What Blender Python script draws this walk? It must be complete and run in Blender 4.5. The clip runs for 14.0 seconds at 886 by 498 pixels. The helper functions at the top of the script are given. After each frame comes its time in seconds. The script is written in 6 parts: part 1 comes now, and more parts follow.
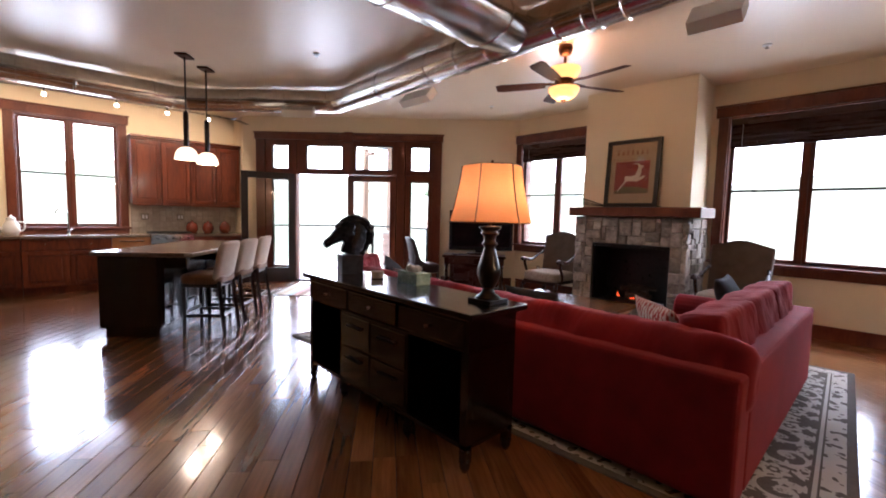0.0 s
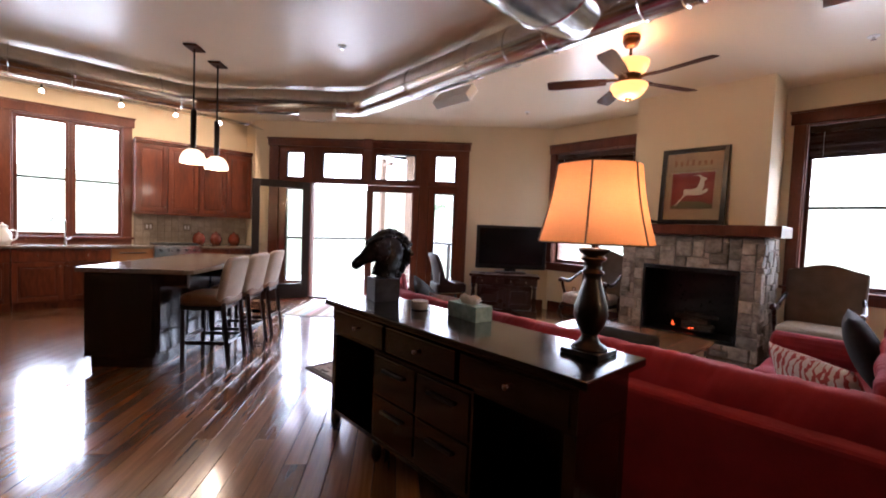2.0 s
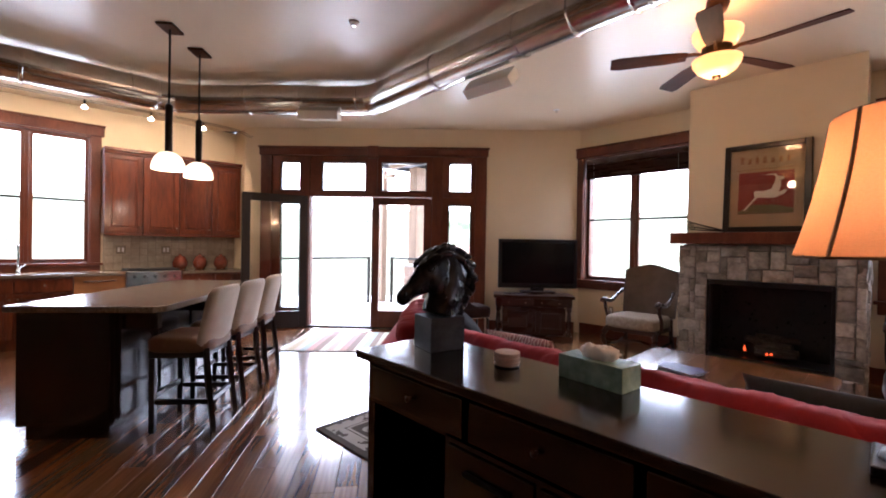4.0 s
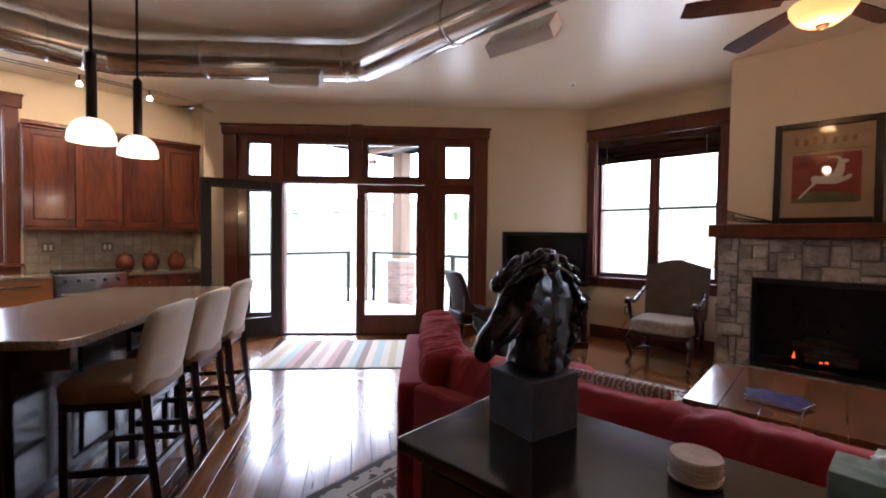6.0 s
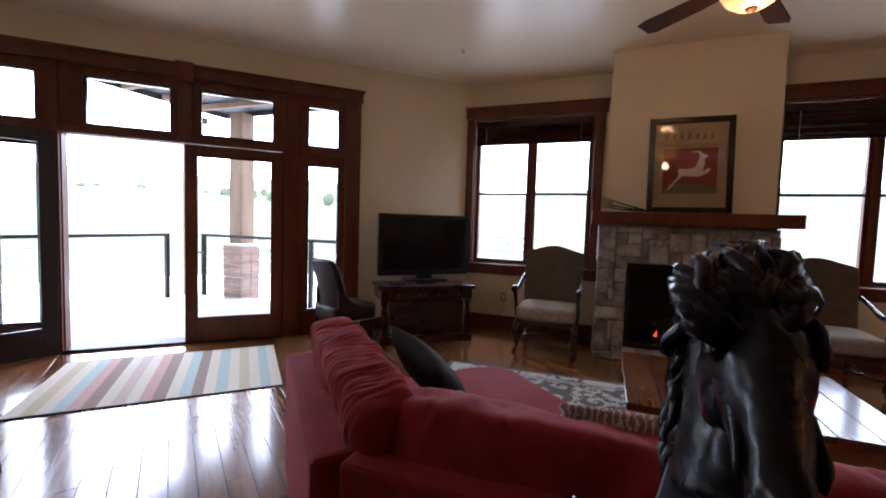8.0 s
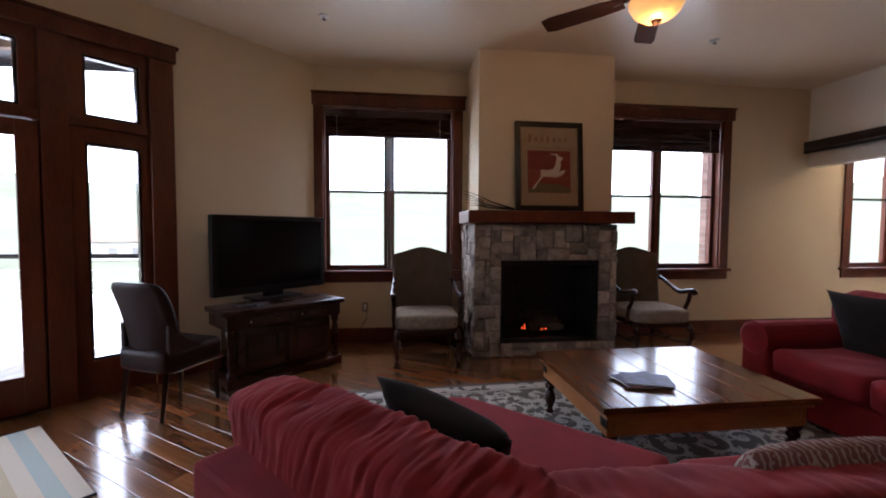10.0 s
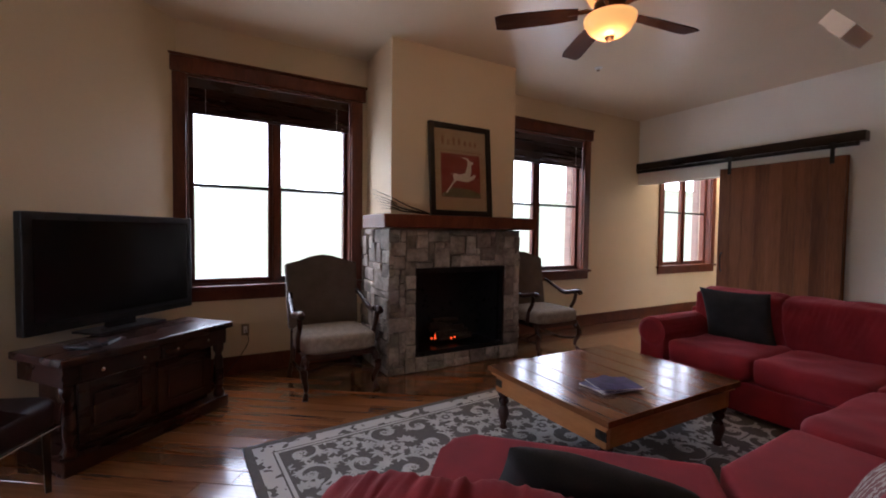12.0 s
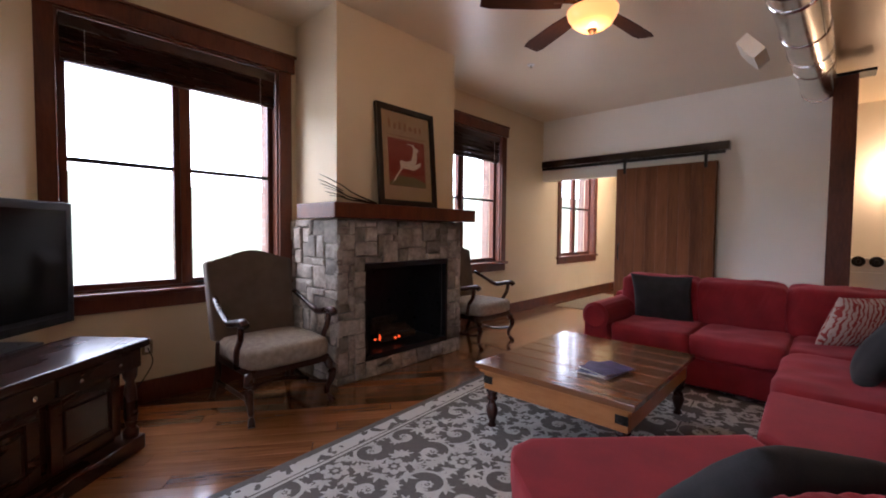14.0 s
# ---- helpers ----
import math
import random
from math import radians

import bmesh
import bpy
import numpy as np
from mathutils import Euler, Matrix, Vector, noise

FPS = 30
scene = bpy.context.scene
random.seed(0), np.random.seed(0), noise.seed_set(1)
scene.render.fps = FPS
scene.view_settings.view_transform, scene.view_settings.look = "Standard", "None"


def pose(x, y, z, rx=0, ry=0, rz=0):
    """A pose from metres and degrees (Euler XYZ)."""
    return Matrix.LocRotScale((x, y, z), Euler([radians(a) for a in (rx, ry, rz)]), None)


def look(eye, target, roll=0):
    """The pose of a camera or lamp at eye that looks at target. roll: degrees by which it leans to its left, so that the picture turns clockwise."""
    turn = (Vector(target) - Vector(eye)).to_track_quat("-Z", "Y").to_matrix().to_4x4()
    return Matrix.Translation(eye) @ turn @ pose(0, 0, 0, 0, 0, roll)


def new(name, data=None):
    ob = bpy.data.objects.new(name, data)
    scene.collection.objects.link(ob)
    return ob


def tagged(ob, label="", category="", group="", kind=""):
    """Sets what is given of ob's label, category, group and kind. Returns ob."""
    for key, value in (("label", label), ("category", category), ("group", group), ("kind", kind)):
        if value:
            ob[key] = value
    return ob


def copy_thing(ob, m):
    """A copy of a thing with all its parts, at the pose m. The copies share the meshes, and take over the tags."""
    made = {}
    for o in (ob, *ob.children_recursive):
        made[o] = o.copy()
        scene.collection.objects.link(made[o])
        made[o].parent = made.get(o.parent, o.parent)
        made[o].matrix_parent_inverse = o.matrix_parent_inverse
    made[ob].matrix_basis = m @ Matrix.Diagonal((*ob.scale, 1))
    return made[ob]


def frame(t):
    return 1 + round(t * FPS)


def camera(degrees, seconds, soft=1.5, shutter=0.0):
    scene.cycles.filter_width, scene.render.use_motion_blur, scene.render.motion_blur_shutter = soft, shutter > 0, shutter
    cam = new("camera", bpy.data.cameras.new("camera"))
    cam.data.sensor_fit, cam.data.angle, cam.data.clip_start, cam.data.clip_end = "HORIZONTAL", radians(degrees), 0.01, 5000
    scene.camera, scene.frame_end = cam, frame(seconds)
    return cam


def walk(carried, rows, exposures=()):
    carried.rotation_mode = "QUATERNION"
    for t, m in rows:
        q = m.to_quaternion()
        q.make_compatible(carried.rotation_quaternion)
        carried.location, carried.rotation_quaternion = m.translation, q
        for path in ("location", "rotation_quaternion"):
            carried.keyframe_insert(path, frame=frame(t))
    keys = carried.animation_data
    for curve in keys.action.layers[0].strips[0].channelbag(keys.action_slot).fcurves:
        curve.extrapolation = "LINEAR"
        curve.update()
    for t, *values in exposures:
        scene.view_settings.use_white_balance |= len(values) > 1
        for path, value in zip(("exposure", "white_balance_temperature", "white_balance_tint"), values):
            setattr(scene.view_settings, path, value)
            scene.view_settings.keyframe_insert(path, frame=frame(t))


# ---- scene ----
cam = camera(92.6, 14.0, soft=1.9)
PATH = [
    (0, (0.482, 1.086, 1.377), (1.851, 2.535, 1.219), 1.4),
    (0.5, (0.541, 1.238, 1.381), (1.897, 2.699, 1.211), 1.4),
    (1, (0.602, 1.398, 1.381), (1.946, 2.871, 1.221), 1.6),
    (1.5, (0.655, 1.598, 1.367), (1.997, 3.076, 1.241), 2.1),
    (2, (0.71, 1.8, 1.377), (2.053, 3.278, 1.283), 2.3),
    (2.5, (0.774, 2.039, 1.365), (2.124, 3.513, 1.308), 2.2),
    (3, (0.85, 2.272, 1.354), (2.204, 3.743, 1.328), 1.8),
    (5.5, (1.215, 3.399, 1.363), (2.645, 4.797, 1.334), -0.1),
    (6, (1.309, 3.586, 1.398), (2.782, 4.938, 1.341), 0.6),
    (6.5, (1.391, 3.792, 1.386), (2.949, 5.045, 1.321), 1.3),
    (7, (1.488, 3.977, 1.386), (3.149, 5.089, 1.307), 1.8),
    (7.5, (1.587, 4.181, 1.377), (3.359, 5.103, 1.281), 2.0),
    (8, (1.701, 4.363, 1.377), (3.563, 5.084, 1.257), 1.8),
    (8.5, (1.78, 4.616, 1.334), (3.72, 5.092, 1.218), 1.5),
    (11, (2.439, 5.667, 1.384), (4.329, 5.018, 1.299), 0.2),
    (11.5, (2.59, 5.832, 1.387), (4.408, 5.002, 1.311), 0.5),
    (12, (2.758, 5.978, 1.377), (4.495, 4.989, 1.303), 0.7),
    (12.5, (2.935, 6.107, 1.37), (4.582, 4.976, 1.286), 0.8),
    (13, (3.103, 6.223, 1.362), (4.656, 4.967, 1.269), 0.9),
    (13.5, (3.281, 6.333, 1.336), (4.735, 4.964, 1.246), 0.8),
    (14, (3.436, 6.432, 1.322), (4.794, 4.966, 1.238), 0.5),
]
EXPOSURES = [(0, 1.06, 5470, 22), (3, 1.16, 5470, 22), (6.5, 0.58, 5370, 20), (8.5, 0.16, 5300, 18), (11, -0.12, 5580, 23), (14, 0.46, 5540, 23)]
walk(cam, [(t, look(eye, target, roll)) for t, eye, target, roll in PATH], EXPOSURES)

# ---- world and sun: bright overcast day ----
world = bpy.data.worlds.new("sky")
scene.world = world
world.use_nodes = True
wn = world.node_tree.nodes
sky = wn.new("ShaderNodeTexSky")
sky.sky_type, sky.sun_disc = "NISHITA", False
sky.sun_elevation, sky.sun_rotation = radians(48), radians(40)
sky.air_density, sky.dust_density = 1.0, 3.0
world.node_tree.links.new(sky.outputs[0], wn["Background"].inputs["Color"])
wn["Background"].inputs["Strength"].default_value = 0.15
cloud, both = wn.new("ShaderNodeBackground"), wn.new("ShaderNodeAddShader")  # an even cloud cover under the sky
cloud.inputs["Color"].default_value, cloud.inputs["Strength"].default_value = (0.96, 0.975, 1.0, 1), 7.0
world.node_tree.links.new(wn["Background"].outputs[0], both.inputs[0])
world.node_tree.links.new(cloud.outputs[0], both.inputs[1])
world.node_tree.links.new(both.outputs[0], wn["World Output"].inputs["Surface"])
sun = new("sun", bpy.data.lights.new("sun", "SUN"))
sun.data.energy, sun.data.angle, sun.data.color = 1.2, radians(12), (1.0, 0.95, 0.88)
sun.matrix_world = look((6, 8, 12), (0, 0, 0))


# ---- helpers of this scene ----
def part(name, bm, material, parent=None, label="", smooth=False):
    """Links a bmesh as one mesh object under a thing or a part."""
    me = bpy.data.meshes.new(name)
    bmesh.ops.recalc_face_normals(bm, faces=bm.faces)
    if smooth:
        for f in bm.faces:
            f.smooth = len(f.verts) < 5
    bm.to_mesh(me)
    bm.free()
    me.materials.append(material)
    ob = new(name, me)
    if parent:
        ob.parent = parent
    if label:
        ob["label"] = label
    return ob


def thing(name, m, label, category, group="", kind=""):
    ob = new(name)
    ob.empty_display_size = 0.1
    ob.matrix_world = m
    return tagged(ob, label, category, group, kind)


def box(bm, x0, x1, y0, y1, z0, z1, bevel=0.0, seg=2):
    vs = [bm.verts.new((x, y, z)) for z in (z0, z1) for y in (y0, y1) for x in (x0, x1)]
    fs = [bm.faces.new([vs[i] for i in q]) for q in ((0, 2, 3, 1), (4, 5, 7, 6), (0, 1, 5, 4), (2, 6, 7, 3), (0, 4, 6, 2), (1, 3, 7, 5))]
    if bevel:
        es = list({e for f in fs for e in f.edges})
        bmesh.ops.bevel(bm, geom=es, offset=bevel, segments=seg, affect="EDGES", profile=0.6)
    return bm


def boxes(*specs, bevel=0.0, seg=2):
    bm = bmesh.new()
    for s in specs:
        box(bm, *s, bevel=bevel, seg=seg)
    return bm


def prism(pts, z0, z1, bevel=0.0, seg=3):
    """An upright prism over a plan outline."""
    bm = bmesh.new()
    lo = [bm.verts.new((x, y, z0)) for x, y in pts]
    hi = [bm.verts.new((x, y, z1)) for x, y in pts]
    n = len(pts)
    bm.faces.new(lo[::-1])
    bm.faces.new(hi)
    for i in range(n):
        bm.faces.new((lo[i], lo[(i + 1) % n], hi[(i + 1) % n], hi[i]))
    if bevel:
        bmesh.ops.bevel(bm, geom=list(bm.edges), offset=bevel, segments=seg, affect="EDGES", profile=0.6)
    return bm


def lathe(profile, n=20, bm=None, at=(0, 0, 0), turn=None):
    """Turns rows of (radius, height) round the z axis."""
    bm = bm or bmesh.new()
    turn = turn or Matrix.Identity(4)
    rings = []
    for r, z in profile:
        if r < 1e-4:
            rings.append([bm.verts.new(Vector(at) + turn @ Vector((0, 0, z)))])
        else:
            rings.append([bm.verts.new(Vector(at) + turn @ Vector((r * math.cos(a), r * math.sin(a), z))) for a in (2 * math.pi * i / n for i in range(n))])
    for a, b in zip(rings, rings[1:]):
        for i in range(n):
            j = (i + 1) % n
            if len(a) == 1 and len(b) > 1:
                bm.faces.new((a[0], b[j], b[i]))
            elif len(b) == 1 and len(a) > 1:
                bm.faces.new((a[i], a[j], b[0]))
            elif len(a) > 1:
                bm.faces.new((a[i], a[j], b[j], b[i]))
    for ring, flip in ((rings[0], True), (rings[-1], False)):
        if len(ring) > 1:
            bm.faces.new(ring[::-1] if flip else ring)
    return bm


def sweep(points, radius, n=10, bm=None, squash=1.0):
    """A tube along a line of points; radius is a number or one for each point."""
    bm = bm or bmesh.new()
    pts = [Vector(p) for p in points]
    rad = radius if hasattr(radius, "__len__") else [radius] * len(pts)
    rings = []
    for i, p in enumerate(pts):
        d = (pts[min(i + 1, len(pts) - 1)] - pts[max(i - 1, 0)]).normalized()
        ref = Vector((0, 0, 1)) if abs(d.z) < 0.9 else Vector((0, 1, 0))
        a = d.cross(ref).normalized()
        b = a.cross(d)
        rings.append([bm.verts.new(p + rad[i] * (math.cos(w) * a + squash * math.sin(w) * b)) for w in (2 * math.pi * k / n for k in range(n))])
    for a, b in zip(rings, rings[1:]):
        for i in range(n):
            bm.faces.new((a[i], a[(i + 1) % n], b[(i + 1) % n], b[i]))
    bm.faces.new(rings[0][::-1])
    bm.faces.new(rings[-1])
    return bm


def arc(pts, n=8):
    """A smooth line (Catmull-Rom) through a few points."""
    p = [Vector(q) for q in pts]
    p = [2 * p[0] - p[1], *p, 2 * p[-1] - p[-2]]
    out = []
    for a, b, c, d in zip(p, p[1:], p[2:], p[3:]):
        for k in range(n):
            t = k / n
            out.append(0.5 * (2 * b + (c - a) * t + (2 * a - 5 * b + 4 * c - d) * t * t + (3 * b - a - 3 * c + d) * t ** 3))
    return [*out, p[-2]]


def pad(w, d, h, e=0.4, nu=40, nv=16, rough=0.0, ripple=0.0, seed=0):
    """A stuffed cushion, w by d by h, centred: a finely divided box with rounded edges, soft dents and pleats across its width."""
    bm = bmesh.new()
    k = 2.0 / e
    step = max(w, d, h) / max(14, nu // 2)
    n = [max(4, min(190, round(v / step))) for v in (w, d, h)]
    for axis in range(3):
        a, b = (axis + 1) % 3, (axis + 2) % 3
        for side in (-1, 1):
            grid = []
            for i in range(n[a] + 1):
                row = []
                for j in range(n[b] + 1):
                    p = [0.0, 0.0, 0.0]
                    p[axis], p[a], p[b] = side, 2 * i / n[a] - 1, 2 * j / n[b] - 1
                    f = sum(abs(q) ** k for q in p) ** (-1 / k)
                    c = Vector((p[0] * f * w / 2, p[1] * f * d / 2, p[2] * f * h / 2))
                    g = Vector((p[0] / w, p[1] / d, p[2] / h)).normalized()
                    dent = rough * 0.12 * noise.noise(Vector((c.x * 6 + seed, c.y * 6, c.z * 6)))
                    fold = ripple * (1.3 * noise.noise(Vector((c.x * 44 + seed + c.z * 14, c.y * 9, c.z * 5))) + 0.7 * noise.noise(Vector((c.x * 90 + 20 * c.z, c.y * 11 + seed, c.z * 9))))
                    row.append(bm.verts.new(c + g * (dent + fold * min(1.0, 0.35 + max(0.0, c.z / h + 0.3)))))
                grid.append(row)
            for i in range(n[a]):
                for j in range(n[b]):
                    bm.faces.new((grid[i][j], grid[i + 1][j], grid[i + 1][j + 1], grid[i][j + 1]))
    bmesh.ops.remove_doubles(bm, verts=bm.verts, dist=1e-5)
    return bm


def moved(bm, m):
    bm.transform(m)
    return bm


def joined(*bms):
    """One bmesh out of several."""
    out = bmesh.new()
    for b in bms:
        me = bpy.data.meshes.new("tmp")
        b.to_mesh(me)
        b.free()
        out.from_mesh(me)
        bpy.data.meshes.remove(me)
    return out


# ---- materials ----
def surface(name, c1, c2, scale=6.0, rough=0.5, metal=0.0, bump=0.15, fine=60.0, stretch=(1, 1, 1), vary=0.0, coat=0.0, sheen=0.0, spread=0.08, spec=0.3):
    """A two-scale noisy surface: c1 to c2 over large patches, fine grain in bump, colour and gloss."""
    m = bpy.data.materials.new(name)
    m.use_nodes = True
    nt = m.node_tree
    n, l = nt.nodes, nt.links
    bsdf = n["Principled BSDF"]
    tc = n.new("ShaderNodeTexCoord")
    mp = n.new("ShaderNodeMapping")
    mp.inputs["Scale"].default_value = stretch
    l.new(tc.outputs["Object"], mp.inputs["Vector"])
    big, small = n.new("ShaderNodeTexNoise"), n.new("ShaderNodeTexNoise")
    big.inputs["Scale"].default_value, big.inputs["Detail"].default_value = scale, 5
    small.inputs["Scale"].default_value, small.inputs["Detail"].default_value = fine, 3
    info = n.new("ShaderNodeObjectInfo")
    shift = n.new("ShaderNodeVectorMath")
    shift.operation = "ADD"
    mul = n.new("ShaderNodeMath")
    mul.operation, mul.inputs[1].default_value = "MULTIPLY", 37.0
    l.new(info.outputs["Random"], mul.inputs[0])
    l.new(mp.outputs[0], shift.inputs[0])
    l.new(mul.outputs[0], shift.inputs[1])
    for t in (big, small):
        l.new(shift.outputs[0], t.inputs["Vector"])
    mixf = n.new("ShaderNodeMath")
    mixf.operation = "MULTIPLY_ADD"
    mixf.inputs[1].default_value, mixf.inputs[2].default_value = 0.35, 0.0
    l.new(small.outputs["Fac"], mixf.inputs[0])
    add = n.new("ShaderNodeMath")
    add.operation = "MULTIPLY_ADD"
    add.inputs[1].default_value = 0.65
    l.new(big.outputs["Fac"], add.inputs[0])
    l.new(mixf.outputs[0], add.inputs[2])
    ramp = n.new("ShaderNodeValToRGB")
    ramp.color_ramp.elements[0].position, ramp.color_ramp.elements[1].position = 0.35, 0.65
    ramp.color_ramp.elements[0].color, ramp.color_ramp.elements[1].color = (*c1, 1), (*c2, 1)
    l.new(add.outputs[0], ramp.inputs[0])
    out = ramp.outputs[0]
    if vary:
        hsv = n.new("ShaderNodeHueSaturation")
        mr = n.new("ShaderNodeMapRange")
        mr.inputs["To Min"].default_value, mr.inputs["To Max"].default_value = 1 - vary, 1 + vary
        l.new(info.outputs["Random"], mr.inputs["Value"])
        l.new(mr.outputs[0], hsv.inputs["Value"])
        l.new(out, hsv.inputs["Color"])
        out = hsv.outputs[0]
    l.new(out, bsdf.inputs["Base Color"])
    rr = n.new("ShaderNodeMapRange")
    rr.inputs["To Min"].default_value, rr.inputs["To Max"].default_value = max(0.02, rough - spread), rough + spread
    l.new(big.outputs["Fac"], rr.inputs["Value"])
    l.new(rr.outputs[0], bsdf.inputs["Roughness"])
    bsdf.inputs["Metallic"].default_value = metal
    bsdf.inputs["Coat Weight"].default_value = coat
    bsdf.inputs["Coat Roughness"].default_value = 0.12
    bsdf.inputs["Specular IOR Level"].default_value = spec
    bsdf.inputs["Sheen Weight"].default_value = sheen
    bsdf.inputs["Sheen Roughness"].default_value = 0.4
    if bump:
        bp = n.new("ShaderNodeBump")
        bp.inputs["Strength"].default_value, bp.inputs["Distance"].default_value = bump, 0.004
        l.new(add.outputs[0], bp.inputs["Height"])
        l.new(bp.outputs[0], bsdf.inputs["Normal"])
    return m


def glowing(name, colour, strength):
    m = bpy.data.materials.new(name)
    m.use_nodes = True
    b = m.node_tree.nodes["Principled BSDF"]
    b.inputs["Base Color"].default_value = (*colour, 1)
    b.inputs["Emission Color"].default_value = (*colour, 1)
    b.inputs["Emission Strength"].default_value = strength
    b.inputs["Roughness"].default_value = 0.3
    return m


def glassy(name, tint=(1, 1, 1)):
    """Thin clear glazing: passes light straight, with a faint gloss."""
    m = bpy.data.materials.new(name)
    m.use_nodes = True
    nt = m.node_tree
    n, l = nt.nodes, nt.links
    n.remove(n["Principled BSDF"])
    tr, gl, mx, lw, fr = n.new("ShaderNodeBsdfTransparent"), n.new("ShaderNodeBsdfGlossy"), n.new("ShaderNodeMixShader"), n.new("ShaderNodeLayerWeight"), n.new("ShaderNodeMath")
    pw = n.new("ShaderNodeMath")
    pw.operation, pw.inputs[1].default_value = "POWER", 4.0
    fr.operation, fr.inputs[1].default_value, fr.inputs[2].default_value = "MULTIPLY_ADD", 0.35, 0.025
    l.new(lw.outputs["Facing"], pw.inputs[0])
    l.new(pw.outputs[0], fr.inputs[0])
    tr.inputs[0].default_value = (*tint, 1)
    gl.inputs["Roughness"].default_value = 0.02
    l.new(fr.outputs[0], mx.inputs[0])
    l.new(tr.outputs[0], mx.inputs[1])
    l.new(gl.outputs[0], mx.inputs[2])
    l.new(mx.outputs[0], n["Material Output"].inputs["Surface"])
    return m


PAINT = surface("cream wall paint", (0.68, 0.555, 0.365), (0.73, 0.60, 0.405), 1.5, 0.6, bump=0.08, fine=220)
# Cream wall paint lightened: light on the south wall put into its colour.
PAINT_S = surface("off-white wall paint, lightened as if lit", (0.83, 0.80, 0.715), (0.88, 0.85, 0.765), 1.5, 0.6, bump=0.08, fine=220)
CEIL = surface("ceiling paint", (0.745, 0.625, 0.45), (0.78, 0.66, 0.48), 1.2, 0.31, bump=0.015, fine=160, spec=0.6, spread=0.01)
# Dark on purpose, so the unseen walls throw less light back.
BROWN = surface("brown wall paint to cut bounce", (0.22, 0.15, 0.09), (0.26, 0.18, 0.11), 1.5, 0.6, bump=0.08, fine=220)
TRIM = surface("stained wood trim", (0.075, 0.017, 0.007), (0.150, 0.039, 0.015), 5, 0.42, bump=0.12, fine=50, stretch=(1, 1, 0.25), coat=0.08)
CHERRY = surface("cherry cabinet wood", (0.050, 0.0085, 0.003), (0.165, 0.036, 0.010), 5, 0.36, bump=0.12, fine=40, stretch=(1, 1, 0.16), coat=0.25, vary=0.1)
ESPRESSO = surface("espresso wood", (0.009, 0.0045, 0.0035), (0.024, 0.010, 0.007), 5, 0.22, bump=0.06, fine=50, stretch=(1, 1, 0.25), coat=0.5)
DARKLEG = surface("black-brown lacquered wood", (0.007, 0.005, 0.004), (0.018, 0.010, 0.007), 5, 0.3, bump=0.06, coat=0.3)
LACQUER = surface("near-black lacquered wood", (0.0045, 0.0022, 0.0018), (0.012, 0.0048, 0.0035), 5, 0.16, bump=0.07, fine=50, stretch=(1, 0.25, 1), coat=0.5, spec=0.4)
# Near-black stands for the open leaf seen against the daylight.
BACKLIT_DOOR = surface("door leaf wood darkened as backlit", (0.011, 0.0065, 0.0055), (0.024, 0.013, 0.010), 5, 0.4, bump=0.1, stretch=(1, 1, 0.25))
BLADE = surface("dark cherry blade wood", (0.045, 0.016, 0.009), (0.095, 0.036, 0.018), 4, 0.6, bump=0.1, fine=40, stretch=(0.2, 1, 1), spec=0.05)
BARN = surface("walnut barn boards", (0.095, 0.032, 0.011), (0.20, 0.075, 0.026), 4, 0.5, bump=0.2, fine=45, stretch=(1.6, 1.6, 0.12), vary=0.14, spec=0.18)
TABLEWOOD = surface("waxed plank wood", (0.10, 0.036, 0.013), (0.20, 0.082, 0.030), 4, 0.19, bump=0.2, fine=40, stretch=(0.2, 1.5, 1.5), coat=0.4, vary=0.12)
HONEY = surface("honey-coloured wood", (0.30, 0.115, 0.032), (0.43, 0.185, 0.058), 4, 0.32, bump=0.12, fine=40, stretch=(0.3, 0.3, 1.5), coat=0.3)
TVWOOD = surface("mahogany furniture wood", (0.021, 0.0065, 0.004), (0.048, 0.0145, 0.0075), 5, 0.28, bump=0.08, fine=45, stretch=(0.3, 1, 1), coat=0.2)
PLANK = surface("hand-scraped floor wood", (0.145, 0.052, 0.018), (0.33, 0.138, 0.048), 3.2, 0.20, bump=0.5, fine=34, stretch=(0.10, 1.6, 1), vary=0.3, coat=0.9, spread=0.09, spec=0.5)
SUB = surface("dark joint filler", (0.012, 0.008, 0.005), (0.02, 0.012, 0.008), 8, 0.7)
GRANITE = surface("speckled granite", (0.09, 0.062, 0.043), (0.29, 0.215, 0.15), 70, 0.2, bump=0.02, fine=260, coat=0.15)
TILE = surface("tumbled travertine tile", (0.34, 0.27, 0.19), (0.48, 0.40, 0.30), 9, 0.45, bump=0.2, vary=0.12)
GROUT = surface("tile grout", (0.30, 0.25, 0.19), (0.36, 0.30, 0.23), 20, 0.8)
DUCT = surface("galvanised duct metal", (0.60, 0.59, 0.575), (0.78, 0.77, 0.75), 5, 0.21, metal=1.0, bump=0.10, fine=26)
STONE = surface("split fieldstone", (0.17, 0.145, 0.12), (0.42, 0.365, 0.305), 7, 0.75, bump=1.0, fine=30, vary=0.42)
MORTAR = surface("grey mortar", (0.21, 0.19, 0.165), (0.29, 0.265, 0.23), 20, 0.9, bump=0.6)
RED = surface("red chenille upholstery", (0.165, 0.0085, 0.012), (0.265, 0.0155, 0.020), 5, 0.85, bump=0.35, fine=320, sheen=0.32)
RED.node_tree.nodes["Principled BSDF"].inputs["Sheen Tint"].default_value = (0.95, 0.26, 0.27, 1)
TAUPE = surface("taupe upholstery", (0.085, 0.058, 0.040), (0.13, 0.092, 0.066), 8, 0.85, bump=0.3, fine=300, sheen=0.2)
